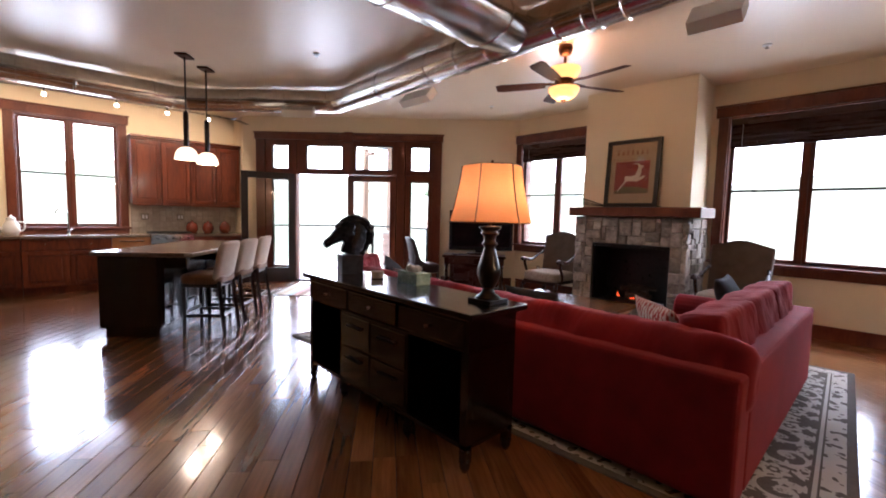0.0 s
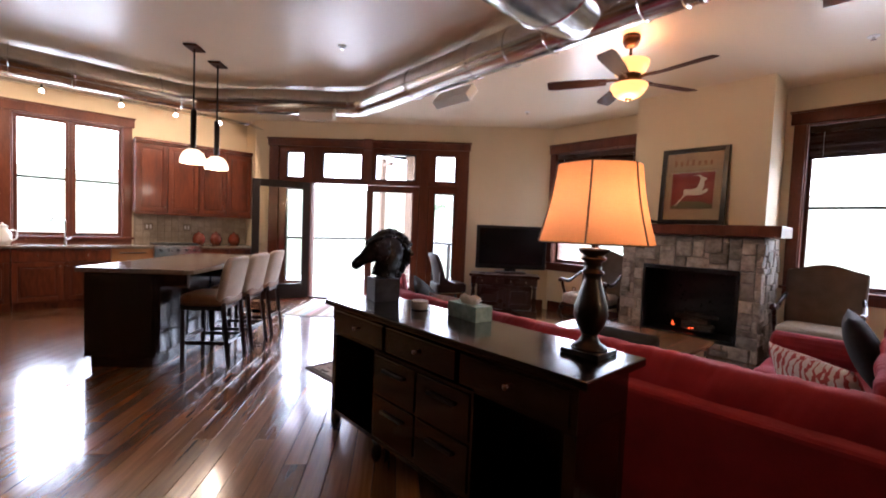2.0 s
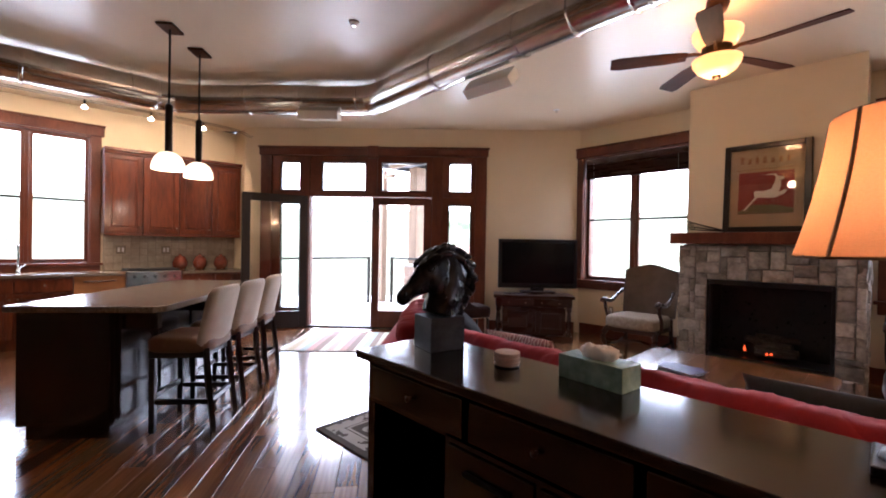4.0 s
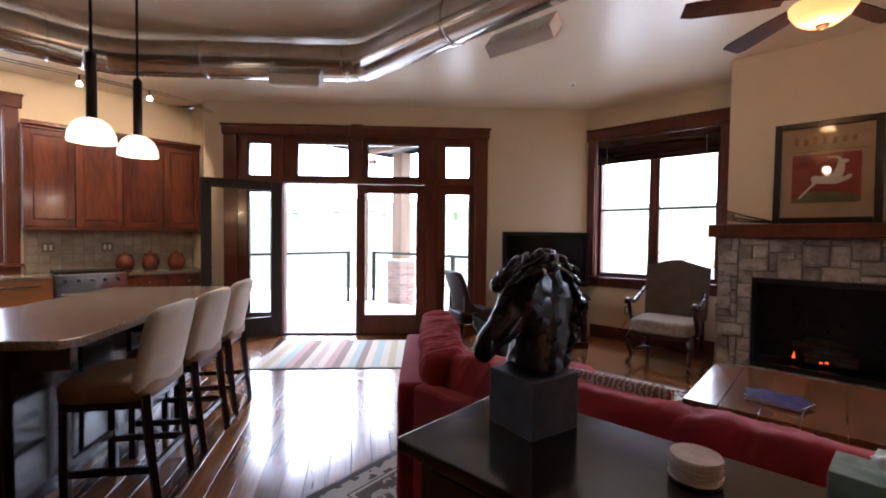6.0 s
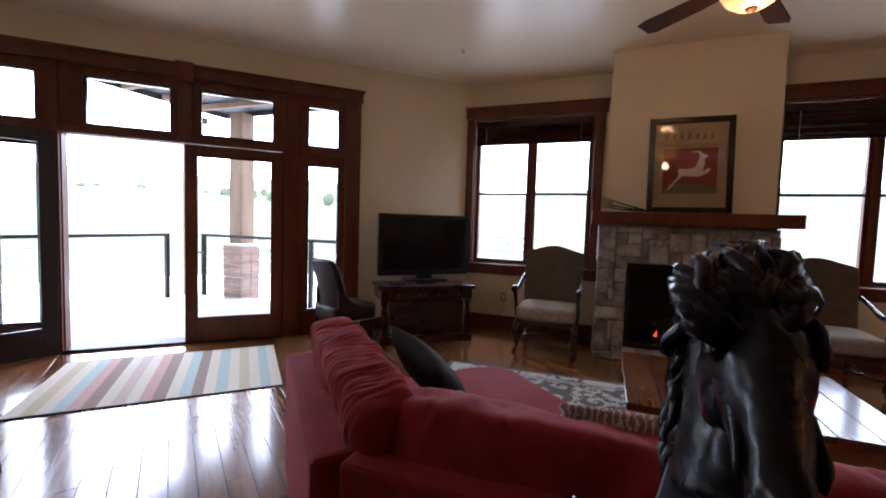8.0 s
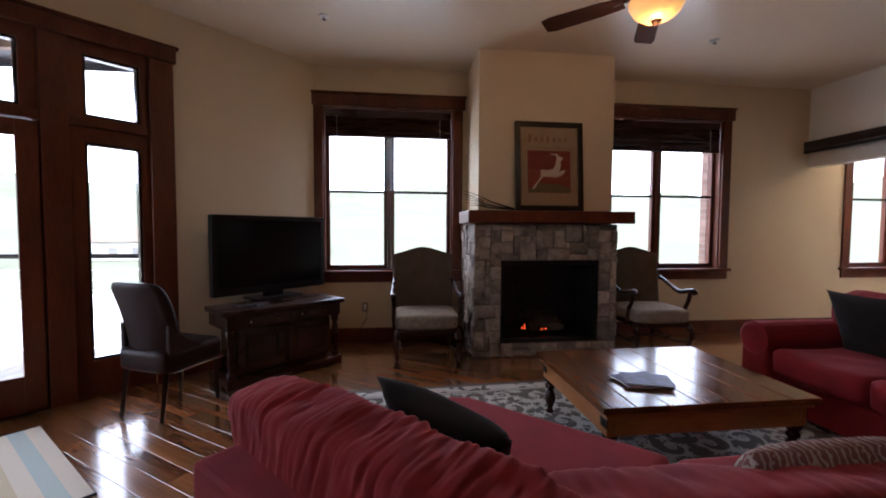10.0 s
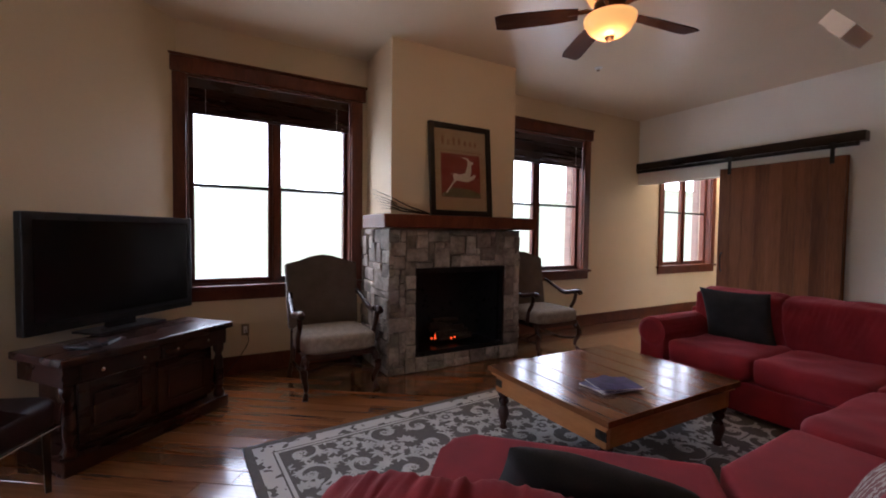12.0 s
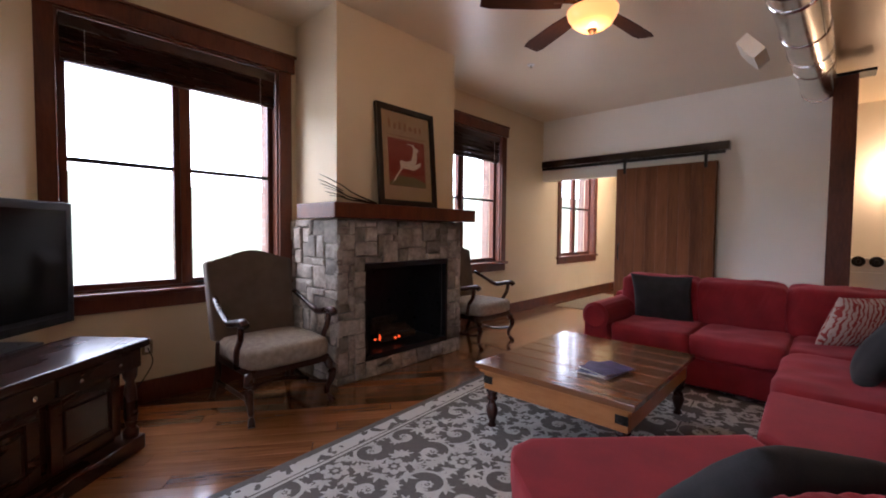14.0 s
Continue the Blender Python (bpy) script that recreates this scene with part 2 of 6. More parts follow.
SEATFAB = surface("beige woven seat fabric", (0.20, 0.155, 0.11), (0.31, 0.255, 0.19), 24, 0.9, bump=0.3, fine=250)
SUEDE = surface("beige suede", (0.42, 0.33, 0.24), (0.52, 0.42, 0.31), 6, 0.9, bump=0.15, fine=200, sheen=0.3)
TAN = surface("tan leather seat", (0.15, 0.078, 0.042), (0.22, 0.12, 0.062), 8, 0.5, bump=0.15, fine=150)
LEATHER = surface("dark brown leather", (0.016, 0.007, 0.006), (0.032, 0.013, 0.011), 9, 0.42, bump=0.25, fine=140, spec=0.14)
CHARCOAL = surface("charcoal pillow cloth", (0.016, 0.015, 0.015), (0.030, 0.028, 0.027), 10, 0.9, bump=0.3, fine=300, sheen=0.03)
BRONZE = surface("dark patinated bronze", (0.009, 0.009, 0.011), (0.030, 0.030, 0.036), 10, 0.25, metal=0.4, bump=0.5, fine=60)
SLATE = surface("grey stone plinth", (0.024, 0.024, 0.029), (0.050, 0.050, 0.058), 20, 0.5, bump=0.2)
IRON = surface("black iron", (0.012, 0.011, 0.010), (0.028, 0.024, 0.021), 14, 0.45, metal=0.6, bump=0.2)
RUSTBRONZE = surface("oil-rubbed bronze", (0.06, 0.026, 0.012), (0.11, 0.05, 0.022), 14, 0.4, metal=0.7, bump=0.1)
CHROME = surface("brushed chrome", (0.6, 0.6, 0.6), (0.7, 0.7, 0.7), 10, 0.16, metal=1.0, bump=0.02)
BLACKPLASTIC = surface("black plastic", (0.008, 0.008, 0.009), (0.014, 0.014, 0.015), 20, 0.3, bump=0.02)
SCREEN = surface("black glass screen", (0.004, 0.004, 0.005), (0.006, 0.006, 0.007), 3, 0.14, bump=0.0)
WHITE = surface("white glazed", (0.78, 0.77, 0.74), (0.82, 0.81, 0.78), 6, 0.35, bump=0.03)
COPPER = surface("red-brown glazed canister", (0.11, 0.024, 0.013), (0.21, 0.052, 0.026), 9, 0.25, bump=0.08, coat=0.4)
CONCRETE = surface("pale balcony boards", (0.56, 0.545, 0.51), (0.66, 0.64, 0.60), 4, 0.7, bump=0.2)
DECK = surface("greyed deck boards", (0.24, 0.225, 0.20), (0.33, 0.31, 0.28), 4, 0.7, bump=0.2, stretch=(0.2, 1, 1), vary=0.12)
TIMBER = surface("weathered timber", (0.16, 0.105, 0.07), (0.26, 0.18, 0.125), 4, 0.75, bump=0.4, stretch=(1, 1, 0.15))
BRICK = surface("red brick", (0.21, 0.13, 0.10), (0.29, 0.195, 0.155), 12, 0.85, bump=0.5, vary=0.2)
GRASS = surface("meadow", (0.108, 0.118, 0.066), (0.140, 0.150, 0.090), 0.05, 0.95, bump=0.3, fine=3)
# Foliage green lifted well above leaf tone: bright haze put into the colour.
LEAF = surface("tree foliage paled for haze", (0.17, 0.22, 0.13), (0.24, 0.29, 0.18), 3, 0.8, bump=0.3, fine=30)
BARK = surface("tree bark", (0.07, 0.05, 0.035), (0.13, 0.10, 0.07), 6, 0.9, bump=0.6)
GLASS = glassy("window glass", (0.97, 0.98, 0.97))
EMBER = glowing("glowing ember", (1.0, 0.10, 0.015), 1.0)
OPAL = glowing("lit opal glass", (1.0, 0.80, 0.52), 1.0)
AMBER = glowing("lit amber glass", (1.0, 0.50, 0.13), 0.85)
BULB = glowing("lit bulb", (1.0, 0.85, 0.6), 25.0)

# ---- structure ----
H = 3.24
EAST = pose(7.25, 0, 0, 0, 0, -90)      # local x = -y of the room, local y = outwards
DIAG = pose(6.71, 6.71, 0, 0, 0, -45)   # the slanting wall with the balcony doors
NORTH = pose(0, 10.6, 0)
SOUTH = pose(0, -0.25, 0, 0, 0, 180)


def wall(name, m, x0, x1, z0, z1, thick, openings, material, label):
    """A wall of some thickness with openings (xa, xb, za, zb) cut through it."""
    bm = bmesh.new()
    xs = sorted({x0, x1, *(o[0] for o in openings), *(o[1] for o in openings)})
    for a, b in zip(xs, xs[1:]):
        holes = sorted((o[2], o[3]) for o in openings if o[0] <= a + 1e-6 and o[1] >= b - 1e-6)
        z = z0
        for lo, hi in holes:
            if lo > z + 1e-6:
                box(bm, a, b, 0, thick, z, lo)
            z = hi
        if z < z1 - 1e-6:
            box(bm, a, b, 0, thick, z, z1)
    bmesh.ops.remove_doubles(bm, verts=bm.verts, dist=1e-5)
    ob = part(name, bm, material)
    ob.matrix_world = m
    return tagged(ob, label, "wall", kind="structure")


W2, W3, W4 = (-6.10, -4.57), (-2.70, -1.02), (0.93, 2.42)
WZ = (0.86, 2.78)
wall("wall_east", EAST, -6.35, 6.4, 0, H, 0.22, [(*W2, *WZ), (*W3, *WZ), (*W4, *WZ)], PAINT, "cream painted wall with three windows and a fireplace")
wall("wall_northeast", DIAG, -4.68, 0.90, 0, H, 0.2, [(-4.30, -0.83, 0, 2.80)], PAINT, "cream painted slanting wall round the balcony doors")
wall("wall_north", NORTH, -6.0, 3.43, 0, H, 0.2, [(0.19, 1.50, 1.03, 2.84)], PAINT, "cream painted kitchen wall with a window over the sink")
wall("wall_return", pose(3.43, 10.6, 0, 0, 0, -90), 0.0, 0.57, 0, H, 0.2, [], PAINT, "short cream return wall beside the cabinets")
wall("wall_south", SOUTH, -7.25, -3.52, 0, H, 0.16, [(-7.25, -5.82, 0, 2.21)], PAINT_S, "wall with a wide opening for the barn door, lightened for light on it")
# West and far walls are unseen; their brown keeps bounced light down.
wall("wall_west", pose(-6.0, 0, 0, 0, 0, 90), -6.4, 10.6, 0, H, 0.2, [], BROWN, "unseen closing wall, brown to cut bounced light")
wall("wall_far", pose(0, -6.2, 0, 0, 0, 180), -7.25, 6.0, 0, H, 0.2, [], BROWN, "unseen end wall, brown to cut bounced light")
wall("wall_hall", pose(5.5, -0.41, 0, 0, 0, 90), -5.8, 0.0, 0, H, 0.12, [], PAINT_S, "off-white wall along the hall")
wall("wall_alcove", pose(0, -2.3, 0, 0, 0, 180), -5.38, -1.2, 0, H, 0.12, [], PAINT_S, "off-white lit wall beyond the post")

bm = prism([(-6.2, -6.4), (7.47, -6.4), (7.47, 6.2), (3.0, 10.8), (-6.2, 10.8)], H, H + 0.2)
tagged(part("ceiling", bm, CEIL), "smooth pale tan ceiling", "ceiling", kind="structure")
bm = prism([(-6.2, -6.4), (7.4, -6.4), (7.4, 6.1), (3.2, 10.4), (3.2, 10.8), (-6.2, 10.8)], -0.25, -0.008)
floor = tagged(part("floor", bm, SUB), "glossy hand-scraped reddish brown wood plank floor", "floor", kind="structure")


def baseboard(m, x0, x1):
    ob = part("baseboard", boxes((x0, x1, -0.018, -0.001, 0, 0.17), bevel=0.006), TRIM)
    ob.matrix_world = m
    tagged(ob, "stained wood baseboard along the wall", "baseboard", kind="structure")


baseboard(EAST, -6.13, -4.40)
baseboard(EAST, -2.89, 6.1)
baseboard(DIAG, -0.70, 0.70)
baseboard(SOUTH, -5.78, -3.53)


def window(name, m, x0, x1, z0, z1, label):
    """A cased wooden window: casing, lining, frame, two sashes with a bar, panes."""
    w = thing(name, m, label, "window", kind="structure")
    c = 0.115
    part("header", boxes((x0 - c - 0.03, x1 + c + 0.03, -0.045, -0.001, z1 + 0.0, z1 + 0.135), (x0 - c - 0.045, x1 + c + 0.045, -0.055, -0.001, z1 + 0.137, z1 + 0.16), bevel=0.006), TRIM, w)
    for a, b in ((x0 - c, x0 + 0.004), (x1 - 0.004, x1 + c)):
        part("side_casing", boxes((a, b, -0.03, -0.001, z0 + 0.002, z1 - 0.002), bevel=0.005), TRIM, w)
    part("window_sill", boxes((x0 - c - 0.03, x1 + c + 0.03, -0.06, 0.06, z0 - 0.035, z0), bevel=0.006), TRIM, w)
    part("apron", boxes((x0 - c, x1 + c, -0.026, -0.001, z0 - 0.14, z0 - 0.037), bevel=0.005), TRIM, w)
    part("lining", boxes((x0, x0 + 0.018, 0, 0.2, z0, z1), (x1 - 0.018, x1, 0, 0.2, z0, z1), (x0 + 0.018, x1 - 0.018, 0, 0.2, z1 - 0.018, z1), (x0 + 0.018, x1 - 0.018, 0.061, 0.2, z0 - 0.03, z0 + 0.014)), TRIM, w)
    xm = (x0 + x1) / 2
    halves = ((x0 + 0.02, xm - 0.021), (xm + 0.021, x1 - 0.02))
    part("mullion", boxes((xm - 0.02, xm + 0.02, 0.07, 0.17, z0 + 0.015, z1 - 0.02), bevel=0.003), TRIM, w)
    zm = (z0 + z1) / 2 - 0.02
    for a, b in halves:
        f = 0.042
        sash = part("sash", boxes((a, a + f, 0.09, 0.145, z0 + 0.016, z1 - 0.02), (b - f, b, 0.09, 0.145, z0 + 0.016, z1 - 0.02), (a + f, b - f, 0.09, 0.145, z0 + 0.016, z0 + 0.016 + f), (a + f, b - f, 0.09, 0.145, z1 - 0.02 - f, z1 - 0.02)), TRIM, w)
        part("glazing_bar", boxes((a + f, b - f, 0.095, 0.14, zm - 0.015, zm + 0.015)), DARKLEG, sash)
        for za, zb in ((z0 + 0.016 + f, zm - 0.015), (zm + 0.015, z1 - 0.02 - f)):
            p = part("pane", boxes((a + f, b - f, 0.115, 0.119, za, zb)), GLASS, sash)
            p.visible_shadow = False
    h = xm + 0.15
    part("crank_handle", joined(boxes((h - 0.05, h + 0.05, 0.06, 0.085, z0 + 0.016, z0 + 0.036), bevel=0.004), sweep([(h, 0.07, z0 + 0.03), (h - 0.05, 0.045, z0 + 0.035), (h - 0.11, 0.05, z0 + 0.03)], 0.006, 6)), IRON, w)
    return w


def blind(m, x0, x1, ztop, zbot):
    """A raised wooden blind: valance, packed slats, bottom rail, cords."""
    b = thing("window_blind", m, "raised dark wood slat blind hung in the window head", "blind", "window blinds")
    part("valance", boxes((x0 + 0.025, x1 - 0.025, 0.005, 0.02, ztop - 0.09, ztop - 0.004), bevel=0.004), TVWOOD, b)
    n = 11
    for i in range(n):
        z = zbot + 0.042 + (ztop - 0.075 - zbot - 0.042) * i / n
        s = part("slat", boxes((x0 + 0.03, x1 - 0.03, 0.012, 0.06, -0.0015, 0.0015)), TVWOOD, b)
        s.matrix_local = pose(0, 0, z - 0.034, random.uniform(55, 68), 0, 0)
    part("bottom_rail", boxes((x0 + 0.03, x1 - 0.03, 0.012, 0.06, zbot, zbot + 0.03), bevel=0.004), TVWOOD, b)
    for x in (x0 + 0.16, x1 - 0.16):
        part("cord", sweep([(x, 0.008, zbot + 0.01), (x, 0.008, ztop - 0.09)], 0.0025, 5), WHITE, b)


window("window_1", EAST, *W2, *WZ, "stained wood casement window with a raised blind, beside the slanting wall")
window("window_2", EAST, *W3, *WZ, "stained wood casement window with a raised blind, beyond the fireplace")
window("window_3", EAST, *W4, *WZ, "stained wood casement window in the hall")
window("window_4", NORTH, 0.19, 1.50, 1.03, 2.84, "stained wood casement window over the kitchen sink")
blind(EAST, *W2, 2.76, 2.44)
blind(EAST, *W3, 2.76, 2.37)

veneer = wall("brick_veneer", EAST @ pose(0, 0.221, 0), -6.38, 6.4, -4.0, H + 0.3, 0.13, [(W2[0], W2[1], *WZ), (W3[0], W3[1], *WZ), (W4[0], W4[1], *WZ)], MORTAR, "outer brick facing of the east wall")
jamb_brick = None
for w in (W2, W3, W4):
    for k in range(24):
        for x, a in ((w[1], -1), (w[0], 1)):
            if jamb_brick is None:
                jamb_brick = part("brick", boxes((-0.010, 0.0, 0.003, 0.128, 0.0, 0.068), bevel=0.003, seg=1), BRICK, veneer)
                b = jamb_brick
            else:
                b = new("brick", jamb_brick.data)
                b.parent = veneer
            b.matrix_local = pose(x + (0 if a < 0 else 0.010), 0, WZ[0] + 0.004 + 0.08 * k)

# the glazed screen with transoms, sidelights and a pair of doors
scr = thing("door_screen", DIAG, "stained wood glazed screen with transoms and sidelights round the balcony doors", "door frame", kind="structure")
holes = [(-4.10, -3.77, 2.225, 2.70), (-3.42, -2.69, 2.225, 2.70), (-2.44, -1.70, 2.225, 2.70), (-1.34, -0.97, 2.225, 2.70), (-4.10, -3.77, 0.29, 2.02), (-1.34, -0.97, 0.29, 2.02), (-3.59, -1.62, 0.0, 2.13)]
bm = bmesh.new()
xs = sorted({-4.30, -0.83, *(o[0] for o in holes), *(o[1] for o in holes)})
for a, b in zip(xs, xs[1:]):
    z = 0.0
    for lo, hi in sorted((o[2], o[3]) for o in holes if o[0] <= a + 1e-6 and o[1] >= b - 1e-6):
        if lo > z:
            box(bm, a, b, 0.02, 0.15, z, lo)
        z = hi
    box(bm, a, b, 0.02, 0.15, z, 2.80)
bmesh.ops.remove_doubles(bm, verts=bm.verts, dist=1e-5)
part("frame", bm, TRIM, scr)
part("header", boxes((-4.42, -0.71, -0.05, -0.001, 2.79, 2.905), (-4.44, -0.69, -0.06, -0.001, 2.907, 2.935), bevel=0.006), TRIM, scr)
part("crown_block", boxes((-2.65, -2.48, -0.062, -0.002, 2.75, 2.95), bevel=0.005), TRIM, scr)
for a, b in ((-4.40, -4.22), (-0.91, -0.73)):
    part("side_casing", boxes((a, b, -0.035, -0.001, 0, 2.788), bevel=0.006), TRIM, scr)
for a, b in ((-3.70, -3.60), (-2.63, -2.50), (-1.60, -1.44)):
    part("post", boxes((a, b, -0.02, 0.018, 2.15 if b > -2.6 and a < -2.55 else 0, 2.785), bevel=0.006), TRIM, scr)
part("transom_bar", boxes((-4.21, -0.92, -0.012, 0.018, 2.135, 2.205), bevel=0.005), TRIM, scr)
for x0, x1, z0, z1 in holes[:-1]:
    w = part("sash", boxes((x0 - 0.006, x0 + 0.02, 0.04, 0.1, z0 - 0.006, z1 + 0.006), (x1 - 0.02, x1 + 0.006, 0.04, 0.1, z0 - 0.006, z1 + 0.006), (x0 + 0.02, x1 - 0.02, 0.04, 0.1, z1 - 0.02, z1 + 0.006), (x0 + 0.02, x1 - 0.02, 0.04, 0.1, z0 - 0.006, z0 + 0.02)), ESPRESSO, scr)
    part("pane", boxes((x0 + 0.01, x1 - 0.01, 0.068, 0.074, z0 + 0.01, z1 - 0.01)), GLASS, w).visible_shadow = False
part("sill", boxes((-3.6, -1.6, -0.02, 0.2, 0.001, 0.025), bevel=0.004), IRON, scr)


def door_leaf(name, m, material, label):
    """A full-light door leaf, 0.96 wide and 2.10 high, hinged at its origin along +x."""
    d = thing(name, m, label, "door", "balcony doors", "structure")
    part("stile", boxes((0.0, 0.12, -0.022, 0.022, 0.02, 2.12), bevel=0.004), material, d)
    part("stile", boxes((0.84, 0.96, -0.022, 0.022, 0.02, 2.12), bevel=0.004), material, d)
    part("rail", boxes((0.12, 0.84, -0.022, 0.022, 0.02, 0.285), bevel=0.004), material, d)
    part("rail", boxes((0.12, 0.84, -0.022, 0.022, 2.0, 2.12), bevel=0.004), material, d)
    part("pane", boxes((0.115, 0.845, -0.004, 0.004, 0.28, 2.005)), GLASS, d).visible_shadow = False
    hd = part("door_handle", sweep([(0.9, -0.02, 0.98), (0.9, -0.065, 0.98), (0.80, -0.07, 0.98)], 0.009, 8), CHROME, d)
    part("rosette", boxes((0.88, 0.92, -0.03, -0.022, 0.92, 1.1), bevel=0.003), CHROME, hd)
    return d


door_leaf("door_1", DIAG @ pose(-1.615, 0.0, 0, 0, 0, 180) , TRIM, "closed stained wood balcony door with a full glass light")
door_leaf("door_2", pose(4.10, 9.20, 0, 0, 0, 167), BACKLIT_DOOR, "open balcony door folded back beside the kitchen, darkened as backlit")

# ---- fireplace ----
chim = tagged(part("chimney_breast", boxes((6.56, 7.249, 2.90, 4.395, 1.42, H - 0.001)), PAINT), "cream painted chimney breast over the mantel", "chimney breast", kind="structure")
fp = thing("fireplace", pose(0, 0, 0), "grey split stone fireplace surround with a black gas firebox", "fireplace", kind="structure")
FY, FZ = (3.08, 4.16), (0.15, 1.03)
for c in ((6.50, 7.248, 2.90, FY[0], 0, 1.418), (6.50, 7.248, FY[1], 4.42, 0, 1.418), (6.50, 7.248, FY[0] + 0.001, FY[1] - 0.001, FZ[1], 1.418), (6.50, 7.248, FY[0] + 0.001, FY[1] - 0.001, 0, FZ[0]), (7.0, 7.248, FY[0] + 0.001, FY[1] - 0.001, FZ[0] + 0.001, FZ[1] - 0.001)):
    part("backing", boxes(c), MORTAR, fp)
part("firebox", boxes((6.95, 6.99, FY[0] + 0.01, FY[1] - 0.01, FZ[0] + 0.01, FZ[1] - 0.01), (6.56, 6.95, FY[0] + 0.002, FY[0] + 0.03, FZ[0] + 0.01, FZ[1] - 0.01), (6.56, 6.95, FY[1] - 0.03, FY[1] - 0.002, FZ[0] + 0.01, FZ[1] - 0.01), (6.56, 6.95, FY[0] + 0.03, FY[1] - 0.03, FZ[0] + 0.005, FZ[0] + 0.03), (6.56, 6.95, FY[0] + 0.03, FY[1] - 0.03, FZ[1] - 0.03, FZ[1] - 0.005)), BLACKPLASTIC, fp)
part("metal_frame", boxes((6.47, 6.53, FY[0], FY[0] + 0.03, FZ[0], FZ[1]), (6.47, 6.53, FY[1] - 0.03, FY[1], FZ[0], FZ[1]), (6.47, 6.53, FY[0] + 0.03, FY[1] - 0.03, FZ[1] - 0.05, FZ[1]), (6.47, 6.53, FY[0] + 0.03, FY[1] - 0.03, FZ[0], FZ[0] + 0.05), bevel=0.003), BLACKPLASTIC, fp)
rnd = random.Random(4)
for k in range(5):
    a = rnd.uniform(-25, 25)
    lg = part("log", lathe([(0.0, -0.2), (0.035, -0.19), (0.042, 0), (0.034, 0.19), (0.0, 0.2)], 9), surface("charred log", (0.015, 0.011, 0.009), (0.06, 0.045, 0.035), 14, 0.9, bump=0.6) if k == 0 else bpy.data.materials["charred log"], fp)
    lg.matrix_local = pose(6.72 + 0.05 * k, 3.62 + rnd.uniform(-0.08, 0.08), 0.24 + 0.035 * k, 90 + a * 0.3, 0, a)
for k in range(4):
    e = part("ember", lathe([(0, -0.012), (0.012, -0.006), (0.014, 0.004), (0, 0.012)], 7), EMBER, fp)
    e.matrix_local = pose(6.66 + rnd.uniform(0, 0.1), 3.66 + rnd.uniform(-0.16, 0.26), 0.22 + rnd.uniform(0, 0.03))
for k in range(1):
    e = part("flame", lathe([(0, 0), (0.012, 0.015), (0.009, 0.04), (0, 0.075 + 0.02 * k)], 7), EMBER, fp)
    e.matrix_local = pose(6.68, 3.83 - 0.11 * k, 0.24)


def stones(parent, place, u0, u1, z0, z1, hole, seed):
    """Squared rubble of mixed sizes packed on a face; place(u, z) gives the pose of a stone's middle."""
    r = random.Random(seed)

    def lines(marks, step):
        out = [marks[0]]
        for a, b in zip(marks, marks[1:]):
            n = max(1, round((b - a) / step))
            out += [a + (b - a) * (k + 1) / n for k in range(n)]
        return out

    us = lines([u0, hole[0], hole[1], u1] if hole else [u0, u1], 0.062)
    zs = lines([z0, hole[2], hole[3], z1] if hole else [z0, z1], 0.066)
    nu, nz = len(us) - 1, len(zs) - 1
    taken = [[bool(hole) and hole[0] - 1e-6 < (us[i] + us[i + 1]) / 2 < hole[1] and hole[2] < (zs[k] + zs[k + 1]) / 2 < hole[3] for k in range(nz)] for i in range(nu)]
    for k in range(nz):
        for i in range(nu):
            if taken[i][k]:
                continue
            w, h = r.choice(((2, 1), (2, 2), (3, 2), (3, 1), (2, 3), (4, 2), (2, 2), (3, 3)))
            w = next((q for q in range(1, w) if i + q >= nu or taken[i + q][k]), w)
            h = next((q for q in range(1, h) if k + q >= nz or any(taken[i + e][k + q] for e in range(w))), h)
            for e in range(w):
                for q in range(h):
                    taken[i + e][k + q] = True
            a, b, za, zb = us[i], us[i + w], zs[k], zs[k + h]
            d, g = r.uniform(0.022, 0.048), 0.003
            hw, hh = (b - a) / 2 - g, (zb - za) / 2 - g
            bm = bmesh.new()
            corners = ((-hw, -hh), (hw, -hh), (hw, hh), (-hw, hh))
            shake = lambda m: r.uniform(-m, m)
            back = [bm.verts.new((x, 0.02, z)) for x, z in corners]
            mid = [bm.verts.new((x + shake(0.003), -d * 0.75 + shake(0.005), z + shake(0.003))) for x, z in corners]
            face = [bm.verts.new((v.co.x - math.copysign(0.010, v.co.x) + shake(0.004), -d + shake(0.007), v.co.z - math.copysign(0.010, v.co.z) + shake(0.004))) for v in mid]
            top = bm.verts.new((shake(hw * 0.3), -d - r.uniform(0.0, 0.008), shake(hh * 0.3)))
            for p, q in ((back, mid), (mid, face)):
                for c in range(4):
                    bm.faces.new((p[c], p[(c + 1) % 4], q[(c + 1) % 4], q[c]))
            for c in range(4):
                bm.faces.new((face[c], face[(c + 1) % 4], top))
            part("stone", bm, STONE, parent).matrix_local = place((a + b) / 2, (za + zb) / 2)


stones(fp, lambda u, z: pose(6.50, -u, z, 0, 0, -90), -4.45, -2.87, 0.0, 1.415, (-FY[1], -FY[0], *FZ), 3)
stones(fp, lambda u, z: pose(u, 4.42, z, 0, 0, 180), 6.47, 7.24, 0.0, 1.415, None, 8)
stones(fp, lambda u, z: pose(u, 2.90, z, 0, 0, 0), 6.47, 7.24, 0.0, 1.415, None, 9)
tagged(part("mantel_shelf", boxes((6.385, 7.0, 2.72, 4.53, 1.425, 1.555), bevel=0.012), TRIM), "thick reddish wood mantel beam on the stone surround", "mantel")

